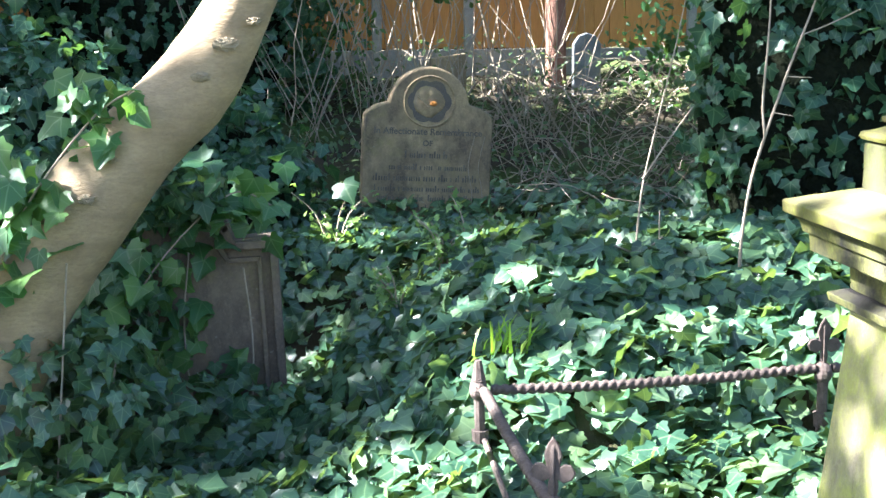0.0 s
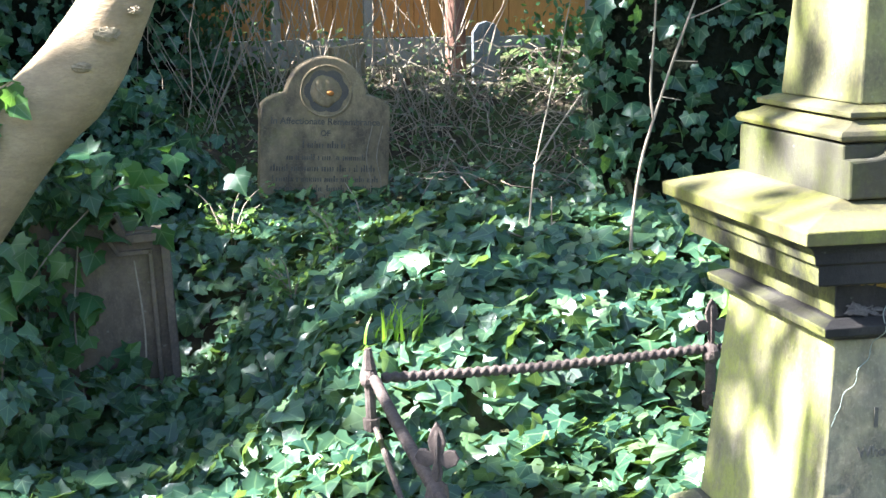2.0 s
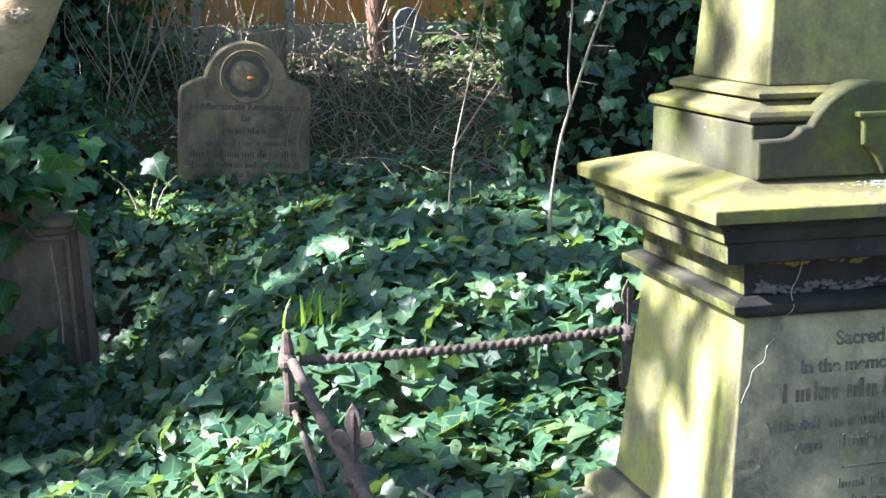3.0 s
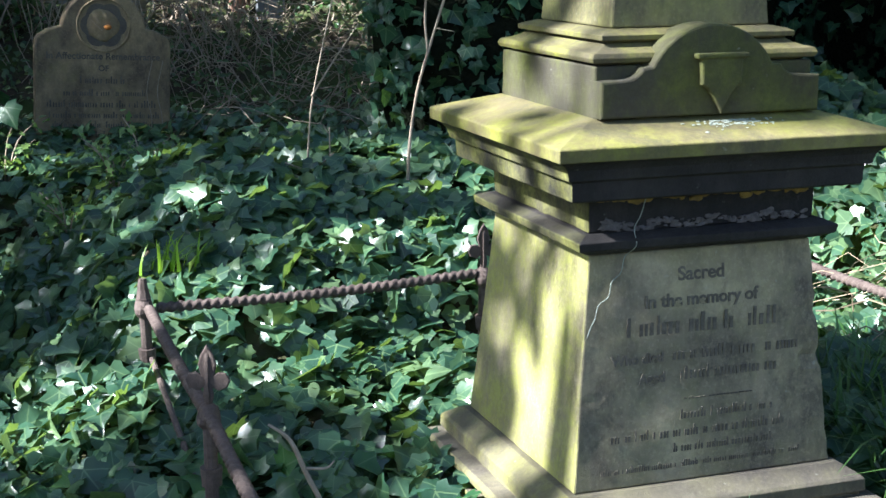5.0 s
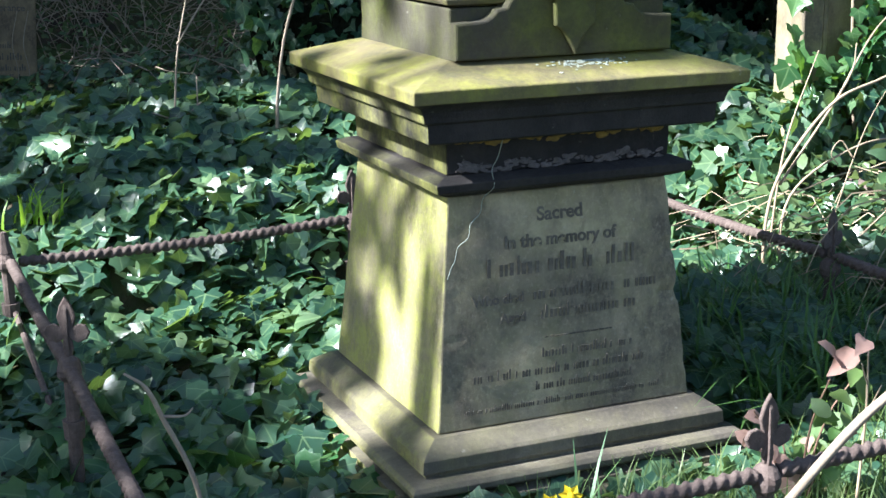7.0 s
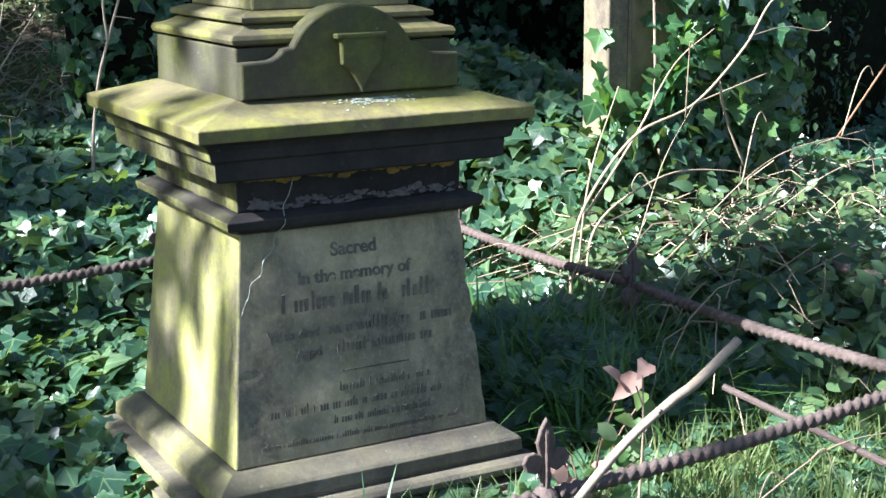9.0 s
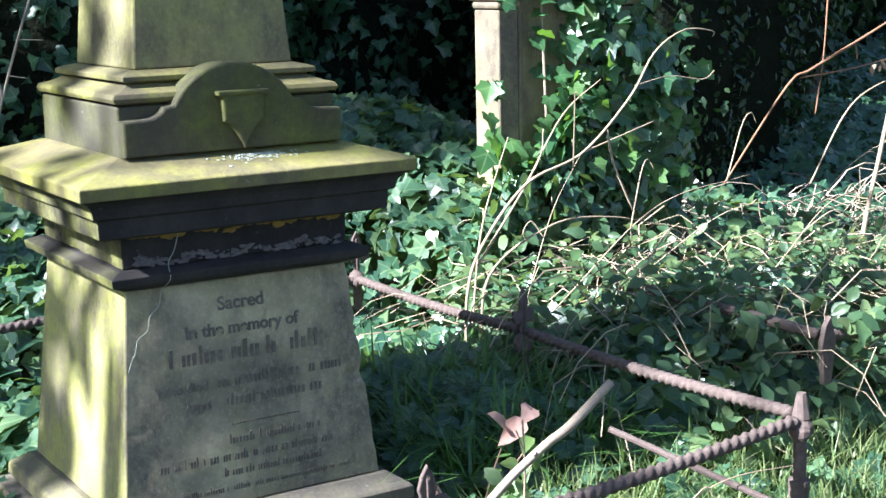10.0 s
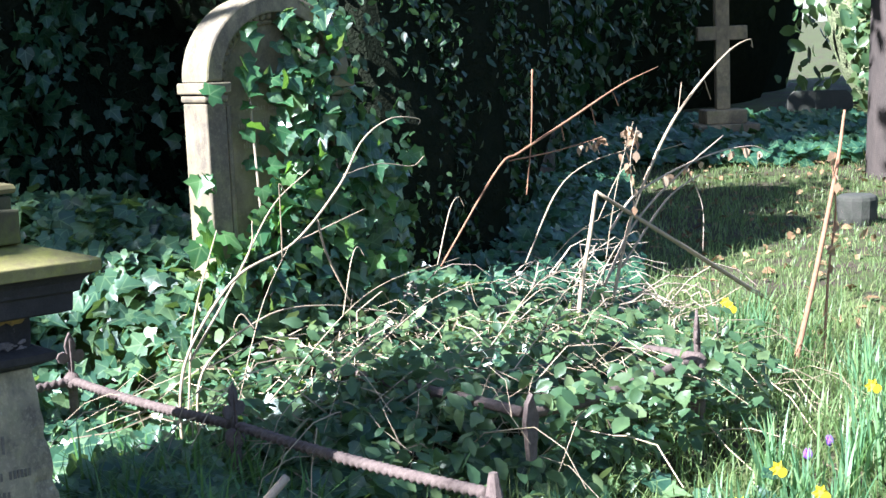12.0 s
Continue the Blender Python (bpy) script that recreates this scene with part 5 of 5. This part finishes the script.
def daffodil(at, heads, n=22, h=0.30, seed=0, label="clump of daffodils with blue-green leaves"):
    r = np.random.default_rng(seed)
    z0 = float(soil(at[0], at[1]))
    t = thing("daffodil_clump", (at[0], at[1], z0), label, "flowers", "daffodil clumps")
    roots = np.stack([r.normal(0, 0.05, n), r.normal(0, 0.05, n), np.zeros(n)], 1)
    b = blades("leaves", r, roots, h, 0.013, M_DAFFLEAF, 0.25, 5)
    b.parent = t
    for k in range(heads):
        a = r.uniform(0, 6.28)
        x, y = 0.08 * math.cos(a), 0.08 * math.sin(a)
        hz = h * r.uniform(0.7, 0.95)
        part("stem", tube([(x * 0.3, y * 0.3, 0), (x * 0.7, y * 0.7, hz * 0.7), (x, y, hz)], 0.003, 5, 8), M_DAFFLEAF, t)
        bm = bmesh.new()
        d = Vector((-0.45, -0.8, -0.1)).normalized()
        s = d.cross(Vector((0, 0, 1))).normalized()
        u = s.cross(d)
        for j in range(6):
            an = j * math.pi / 3
            e = s * math.cos(an) + u * math.sin(an)
            q = e.cross(d)
            o = Vector((x, y, hz))
            vs = [bm.verts.new(o + e * rr * 0.028 + q * w * 0.010 + d * dd * 0.01) for rr, w, dd in ((0.1, 0, 0), (0.5, 1, 0.3), (1, 0, -0.2), (0.5, -1, 0.3))]
            bm.faces.new(vs)
        part("petals", bm, M_YELLOW, t)
        part("trumpet", tube([Vector((x, y, hz)), Vector((x, y, hz)) + d * 0.03, Vector((x, y, hz)) + d * 0.04], [0.008, 0.011, 0.017], 10, 6), M_YELLOW, t)


for i, (x, y, hd) in enumerate([(2.23, -1.16, 1), (2.51, -1.24, 1), (2.09, -1.23, 1), (2.26, -1.47, 1), (3.9, 0.0, 1), (2.96, -1.22, 1), (3.05, -1.35, 0), (2.75, -1.30, 0), (2.62, -1.05, 0), (3.2, -1.25, 0), (2.45, -1.42, 0), (2.05, -1.45, 0), (3.45, -0.95, 0), (3.7, -0.75, 0), (3.9, -0.3, 0), (4.0, 0.1, 1), (3.35, -0.1, 0)]):
    daffodil((x, y), hd, 40, 0.24 if x < 2.6 else 0.30, 70 + i)
daffodil((-0.27, -0.95), 2, 16, 0.37, 90, "daffodils in front of the pedestal")
for x, y in ((2.91, -1.09), (2.78, -1.09)):
    z0 = float(soil(x, y))
    t = thing("crocus", (x, y, z0), "purple crocus in the grass", "flower", "crocuses")
    part("stem", tube([(0, 0, 0), (0, 0, 0.07)], 0.004, 5), M_DAFFLEAF, t)
    for k in range(5):
        a = k * 1.256
        part("petal", tube([(0.004 * math.cos(a), 0.004 * math.sin(a), 0.07), (0.011 * math.cos(a), 0.011 * math.sin(a), 0.085), (0.008 * math.cos(a), 0.008 * math.sin(a), 0.105)], [0.003, 0.008, 0.002], 6, 6), M_PURPLE, t)
r = np.random.default_rng(77)
t = thing("bulb_shoots", (-1.07, 1.55, float(cover(-1.07, 1.55)) - 0.02), "bright yellow-green bulb shoots in the ivy", "plant")
for k in range(22):
    b = blades("shoot", r, [(r.normal(0, 0.055), r.normal(0, 0.04), 0)], 0.15, 0.012, M_FRESH, 0.6, 5)
    b.parent = t


# ---------------------------------------------------------------- sticks, saplings and dry stems
def stem(name, label, lines, material, category="stem"):
    t = thing(name, lines[0][0][0], label, category)
    o = Vector(lines[0][0][0])
    for k, (pts, r) in enumerate(lines):
        n = max(8, 6 * len(pts))
        smooth(part("stem" if k == 0 else "side_shoot", tube([Vector(p) - o for p in pts], r, 6, n), material, t))
    return t


stem("sapling", "thin grey-brown leafless sapling in the ivy", [
    ([(-0.03, 2.04, 0.55), (-0.025, 2.04, 0.75), (0.01, 2.05, 0.98), (0.065, 2.055, 1.165), (0.15, 2.05, 1.42), (0.25, 2.04, 1.70), (0.3, 2.02, 1.95)], [0.008, 0.007, 0.006, 0.006, 0.005, 0.004, 0.003]),
    ([(0.065, 2.055, 1.165), (0.055, 2.06, 1.30), (0.07, 2.06, 1.55), (0.08, 2.06, 1.85)], [0.006, 0.005, 0.004, 0.003]),
    ([(0.20, 2.05, 1.56), (0.30, 2.03, 1.60), (0.42, 2.0, 1.66)], [0.003, 0.003, 0.002]), ([(0.09, 2.05, 1.26), (0.17, 2.03, 1.245)], 0.002), ([(0.14, 2.05, 1.40), (0.24, 2.03, 1.395)], 0.002)], M_TWIG, "sapling")
stem("sapling", "thin grey-brown leafless sapling in the ivy", [
    ([(-0.40, 2.28, 0.55), (-0.385, 2.28, 0.75), (-0.365, 2.28, 0.95), (-0.31, 2.28, 1.2), (-0.24, 2.28, 1.5), (-0.20, 2.28, 1.7)], [0.005, 0.005, 0.004, 0.0035, 0.003, 0.002]),
    ([(-0.365, 2.28, 0.98), (-0.27, 2.28, 1.12), (-0.16, 2.28, 1.27)], [0.005, 0.004, 0.002]), ([(-0.30, 2.25, 0.55), (-0.30, 2.25, 0.85)], 0.003), ([(-0.50, 2.2, 0.72), (-0.38, 2.25, 0.68), (-0.28, 2.27, 0.74)], 0.004)], M_TWIG, "sapling")
stem("broken_stick", "pale broken branch leaning over the front rail", [([(-0.22, -1.36, 0.22), (-0.02, -1.40, 0.46), (0.09, -1.41, 0.565), (0.19, -1.42, 0.635), (0.26, -1.42, 0.668), (0.37, -1.42, 0.745)], [0.010, 0.010, 0.010, 0.010, 0.011, 0.010]),
                                                                               ([(0.17, -1.42, 0.62), (0.155, -1.43, 0.628)], 0.005)], M_TWIG, "branch")
stem("dry_twig", "pale dry twig in front of the pedestal", [([(-1.02, -0.6, 0.10), (-1.06, -0.6, 0.33), (-1.12, -0.6, 0.48), (-1.155, -0.6, 0.56), (-1.20, -0.6, 0.60)], [0.006, 0.006, 0.006, 0.005, 0.003]),
                                                            ([(-1.12, -0.6, 0.49), (-1.075, -0.6, 0.485), (-1.055, -0.6, 0.50)], [0.004, 0.003, 0.002])], M_TWIG, "branch")
stem("dry_twig", "thin upright bleached twig by the stick", [([(0.32, -1.15, 0.25), (0.33, -1.15, 0.45), (0.325, -1.15, 0.60)], [0.004, 0.003, 0.002]), ([(0.33, -1.15, 0.45), (0.36, -1.16, 0.52)], 0.002), ([(0.33, -1.15, 0.52), (0.30, -1.16, 0.58)], 0.002)], M_STRAW, "branch")
stem("bent_reed", "bleached broken reed bent at the middle", [([(3.30, 0.50, 0.3), (3.352, 0.50, 0.574), (3.41, 0.5, 0.78), (3.463, 0.50, 0.986)], [0.011, 0.011, 0.010, 0.009]), ([(3.463, 0.50, 0.986), (4.031, 0.50, 0.686), (4.70, 0.50, 0.328)], [0.009, 0.011, 0.012])], M_STRAW, "reed")
stem("dry_weed", "dry red-brown weed stalk standing in the grass", [([(3.65, -0.36, 0.0), (3.677, -0.36, 0.084), (3.891, -0.36, 0.592), (4.066, -0.36, 1.066), (4.132, -0.36, 1.32)], [0.015, 0.014, 0.012, 0.010, 0.006]), ([(3.93, -0.38, 0.2), (4.0, -0.36, 0.6), (4.06, -0.36, 0.9), (4.02, -0.36, 1.15)], [0.007, 0.006, 0.004, 0.002])], M_REDSTEM, "weed")


def weed(label, root, tip, seed, shoots=5, r0=0.0038, material=None):
    rr = random.Random(seed)
    a, b = Vector(root), Vector(tip)
    mid = a.lerp(b, 0.5) + Vector((0, 0, 0.12 * (b - a).length))
    pts = curve_points([a, mid, b], 9)
    lines = [(pts, [r0 * (1 - 0.7 * i / 9) for i in range(9)])]
    for _ in range(shoots):
        k = rr.uniform(0.3, 0.95)
        p = pts[int(k * 8)]
        q = p + Vector((rr.uniform(-0.12, 0.3), rr.uniform(-0.1, 0.1), rr.uniform(-0.12, 0.28)))
        lines.append(([p, p.lerp(q, 0.6) + Vector((0, 0, 0.05)), q, q + Vector((0.03, 0, -0.04))], [0.0028, 0.0024, 0.002, 0.0015]))
    return stem("dry_weed", label, lines, material or M_STRAW, "weed")


stem("dry_weed", "bleached arching weed stem before the pale headstone", [
    ([(1.214, 0.450, 0.236), (1.224, 0.450, 0.498), (1.295, 0.450, 0.669), (1.488, 0.450, 0.868), (1.746, 0.450, 0.961), (1.970, 0.450, 1.152), (2.091, 0.450, 1.315), (2.237, 0.450, 1.393), (2.381, 0.450, 1.384), (2.384, 0.450, 1.361)], [0.006, 0.006, 0.006, 0.006, 0.005, 0.005, 0.004, 0.003, 0.002, 0.002]),
    ([(1.860, 0.450, 1.038), (1.894, 0.450, 0.904), (1.994, 0.450, 0.704)], [0.005, 0.005, 0.004]),
    ([(1.746, 0.450, 0.961), (1.938, 0.472, 1.005), (2.116, 0.483, 1.049)], [0.003, 0.003, 0.002]),
    ([(1.488, 0.450, 0.868), (1.738, 0.561, 1.094), (1.938, 0.584, 1.216)], [0.004, 0.003, 0.002]),
    ([(1.994, 0.450, 1.194), (2.217, 0.506, 1.216), (2.384, 0.506, 1.194), (2.450, 0.506, 1.227)], [0.002, 0.002, 0.002, 0.0015]),
    ([(1.270, 0.450, 0.592), (1.548, 0.472, 0.927), (1.582, 0.472, 1.060)], [0.005, 0.004, 0.002])], M_STRAW, "weed")
stem("dry_weed", "bleached weed stem lying over the brambles", [
    ([(1.292, 0.472, 0.258), (1.337, 0.472, 0.548), (1.604, 0.450, 0.704), (1.882, 0.450, 0.704), (2.161, 0.450, 0.637)], [0.005, 0.005, 0.004, 0.003, 0.002]),
    ([(1.337, 0.472, 0.548), (1.604, 0.450, 0.615), (1.960, 0.450, 0.592)], [0.004, 0.003, 0.002]),
    ([(1.270, 0.506, 0.258), (1.325, 0.506, 0.704), (1.448, 0.506, 1.038)], [0.005, 0.004, 0.002])], M_STRAW, "weed")
stem("dry_weed", "reddish dry weed stalk with hanging seed heads", [
    ([(2.60, 0.6, 0.75), (2.947, 0.6, 1.129), (3.087, 0.6, 1.192), (3.416, 0.6, 1.32), (3.766, 0.6, 1.457), (4.032, 0.6, 1.531)], [0.004, 0.005, 0.006, 0.006, 0.004, 0.002]),
    ([(3.02, 0.6, 1.16), (3.3, 0.6, 1.18), (3.62, 0.6, 1.22)], [0.004, 0.003, 0.002]),
    ([(3.35, 0.6, 1.30), (3.37, 0.6, 1.22)], 0.003), ([(3.55, 0.6, 1.37), (3.58, 0.6, 1.28)], 0.003), ([(3.70, 0.6, 1.43), (3.74, 0.6, 1.36)], 0.003),
    ([(3.12, 0.6, 1.0), (3.16, 0.6, 1.25), (3.18, 0.6, 1.55)], [0.003, 0.003, 0.005])], M_REDSTEM, "weed")
stem("dry_weed", "tall bleached weed stalk leaning over the brambles", [
    ([(3.55, 0.5, 0.45), (3.667, 0.5, 0.782), (3.815, 0.5, 1.032), (4.05, 0.5, 1.309), (4.403, 0.5, 1.564), (4.608, 0.5, 1.641), (4.64, 0.5, 1.60)], [0.010, 0.009, 0.008, 0.007, 0.005, 0.003, 0.002]),
    ([(3.72, 0.5, 0.86), (3.70, 0.5, 1.1), (3.75, 0.5, 1.26)], [0.004, 0.003, 0.002]), ([(3.90, 0.5, 1.14), (4.1, 0.5, 1.16)], 0.002),
    ([(4.05, 0.5, 1.31), (4.08, 0.5, 1.45)], 0.002), ([(4.25, 0.5, 1.46), (4.30, 0.5, 1.36)], 0.002)], M_STRAW, "weed")
stem("dry_weed", "bleached branching weed stalks over the brambles", [
    ([(3.5, 0.5, 0.55), (3.707, 0.5, 0.804), (4.041, 0.5, 1.013), (4.393, 0.5, 1.178)], [0.007, 0.006, 0.005, 0.003]),
    ([(3.55, 0.5, 0.80), (3.752, 0.5, 0.959), (4.214, 0.5, 1.08), (4.6, 0.5, 1.11), (4.786, 0.5, 1.06)], [0.006, 0.006, 0.005, 0.003, 0.002]),
    ([(3.62, 0.5, 0.62), (3.95, 0.5, 0.90), (4.2, 0.5, 1.0)], [0.006, 0.005, 0.003]),
    ([(4.1, 0.5, 1.05), (4.22, 0.5, 0.85), (4.22, 0.5, 0.62)], [0.003, 0.003, 0.002])], M_TWIG, "weed")
stem("dry_weed", "thin arching dry stem before the dark bush", [
    ([(3.1, 0.6, 0.7), (3.31, 0.6, 0.996), (3.519, 0.6, 1.107), (3.794, 0.6, 1.151)], [0.004, 0.004, 0.003, 0.002])], M_STRAW, "weed")
for k, (a, b) in enumerate((((1.42, 0.2, 0.45), (2.35, 0.2, 0.85)), ((1.5, 0.1, 0.45), (2.1, 0.0, 0.66)), ((1.34, 0.28, 0.42), (1.62, 0.3, 0.98)), ((1.9, 0.3, 0.5), (2.7, 0.2, 0.72)), ((2.0, -0.3, 0.4), (2.9, -0.1, 0.62)), ((3.3, 0.9, 0.4), (4.0, 0.8, 0.85)), ((3.9, 0.9, 0.35), (4.3, 1.0, 1.25)), ((2.4, 0.1, 0.5), (3.2, 0.3, 0.7)), ((0.75, -1.0, 0.1), (1.3, -1.1, 0.28)))):
    weed("bleached thin dry stem among the brambles", a, b, 20 + k, 2, 0.003)
rng = np.random.default_rng(93)
for c, nn in (((0.50, -0.87, 0.49), 3),):
    tagged(leaves("dead_leaf", rng, np.array(c) + rng.normal(0, 0.03, (nn, 3)), np.tile([0, -0.8, 0.5], (nn, 1)), np.full(nn, 0.10), M_DEADLEAF, OVAL, tilt=0.3), "pinkish dead leaf caught above the grass", "leaf")


rng = np.random.default_rng(97)
t = thing("bramble_seedling", (0.42, -0.80, 0.0), "bramble sprig with green and pinkish dead leaves by the plinth", "bramble")
DEAD_KINDS = leaf_kinds("leaf", OVAL, M_DEADLEAF, 4, 9)
GREEN_KINDS = leaf_kinds("leaf", OVAL, foliage("bramble_single_leaf", [(0.05, 0.11, 0.03), (0.10, 0.17, 0.05), (0.16, 0.2, 0.06)], 0.42, 0.35, False, (0.3, 0.5, 0.06), 0.4, True), 5, 10)
for k, tip in enumerate(((-0.12, 0.02, 0.34), (0.05, -0.05, 0.42), (0.2, 0.02, 0.40), (-0.02, 0.05, 0.26), (0.12, -0.08, 0.28))):
    v = np.array(tip)
    part("stem", tube([(0, 0, -0.05), tuple(v * np.array([0.4, 0.4, 0.65])), tip], [0.004, 0.003, 0.002], 5, 10), M_BRAMBLE, t)
    q = np.array([0.42, -0.80, 0.0]) + v * rng.uniform(0.45, 1.0, (9, 1)) + rng.normal(0, 0.025, (9, 3))
    leaf_parts(t, rng, q, np.tile([-0.1, -0.6, 0.8], (9, 1)), rng.uniform(0.045, 0.08, 9), DEAD_KINDS if k in (0, 3) else GREEN_KINDS, 0.5)


# withered leaves and seed heads that hang on the tall dry weeds
WITHERED = leaf_kinds("withered_leaf", OVAL, foliage("withered_leaf", [(0.16, 0.09, 0.05), (0.30, 0.20, 0.12), (0.42, 0.32, 0.22)], 0.8, 0.2, False, (0.4, 0.25, 0.12), 0.2, True), 4, 12)
for ob in [o for o in bpy.data.objects if o.name.startswith("dry_weed") and o.parent is None and len(o.children) > 1 and o.location.x > 2.4]:
    main = ob.children[0].data.vertices
    tall = [v.co for v in main if v.co.z > 0.45]
    if len(tall) < 12:
        continue
    q = np.array([ob.location + tall[int(rng.integers(len(tall)))] for _ in range(16)]) + rng.normal(0, 0.012, (16, 3)) - np.array([0, 0, 0.02])
    leaf_parts(ob, rng, q, np.tile([-0.2, -0.9, 0.1], (16, 1)), rng.uniform(0.025, 0.06, 16), WITHERED, 0.5, (0, 0, -1.5), "withered_leaf")


# ---------------------------------------------------------------- distance
# Near-black base that stands in for shade on the sunlit far headstone
M_DARKSTONE = plain("mossy_stone_darkened", (0.045, 0.042, 0.035), (0.025, 0.03, 0.02), 9, 0.95, 0.6, 0.006)


def far_cross():
    t = thing("stone_cross", (11.3, 5.84, 0.45), "grey stone cross on a stepped base in the shade", "gravestone", rz=-40)
    part("upright", box(-0.075, 0.075, -0.06, 0.06, 0.45, 1.75, 0.012), M_GREY, t)
    part("crossbar", box(-0.27, 0.27, -0.058, 0.058, 1.19, 1.34, 0.012), M_GREY, t)
    for k, (w, z0, z1) in enumerate(((0.45, -0.2, 0.15), (0.33, 0.152, 0.30), (0.22, 0.302, 0.45))):
        part("step", levels([(w, z0), (w, z1)], 0.015), M_GREY, t)


far_cross()
g = thing("headstone", (13.5, 6.1, 0.4), "low mossy headstone before bright foliage, shade in its dark colour", "gravestone", rz=-50)
part("slab", slab([(-0.38, -0.2), (0.38, -0.2), (0.38, 0.52), (0.30, 0.60), (-0.30, 0.60), (-0.38, 0.52)], -0.06, 0.06, 0.01), M_DARKSTONE, g)
g = thing("stone_urn", (7.9, 2.0, 0.2), "small grey stone vase on the lawn", "urn")
part("body", tube([(0, 0, 0), (0, 0, 0.1), (0, 0, 0.25), (0, 0, 0.28)], [0.10, 0.14, 0.15, 0.12], 14, 12), M_DARKSTONE, g)
t = thing("tree", (10.4, 3.2, 0.3), "dark ridged trunk at the edge of the lawn", "tree")
smooth(part("trunk", tube([(0, 0, -0.2), (0, 0, 1.5), (0.2, 0.1, 5)], [0.28, 0.22, 0.16], 14, 20), M_BARKDARK, t))
FAR = [((7.5, 6.5, 2.2), (2.2, 1.4, 3.0), 2), ((10.5, 8.3, 2.4), (2.0, 1.4, 3.2), 2), ((13.0, 9.6, 3.0), (2.2, 1.5, 3.6), 2)]
# Blobs behind the yew leaves, their inner shade painted near black
core("yew_trees", "near-black core standing in for shade inside old yew trees", FAR, category="tree")
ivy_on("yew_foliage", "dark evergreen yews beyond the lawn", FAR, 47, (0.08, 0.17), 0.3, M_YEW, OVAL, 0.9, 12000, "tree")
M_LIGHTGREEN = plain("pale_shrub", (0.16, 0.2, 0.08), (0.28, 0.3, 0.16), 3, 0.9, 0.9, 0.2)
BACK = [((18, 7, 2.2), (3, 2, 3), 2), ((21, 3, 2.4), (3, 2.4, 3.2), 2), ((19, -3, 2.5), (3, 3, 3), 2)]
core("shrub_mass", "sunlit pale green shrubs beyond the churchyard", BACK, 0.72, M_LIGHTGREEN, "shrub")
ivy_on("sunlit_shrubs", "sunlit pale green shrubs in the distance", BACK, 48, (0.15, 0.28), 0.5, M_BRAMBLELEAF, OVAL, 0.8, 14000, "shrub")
# Added backdrop blobs that close the horizon; tree shade is in their colour
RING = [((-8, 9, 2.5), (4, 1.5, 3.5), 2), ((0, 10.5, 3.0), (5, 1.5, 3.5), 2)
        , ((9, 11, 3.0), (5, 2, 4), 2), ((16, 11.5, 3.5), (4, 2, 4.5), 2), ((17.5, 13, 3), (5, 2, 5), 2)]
core("far_trees", "added leafless backdrop, near black for the shade of surrounding trees", RING, 1.0, category="tree")
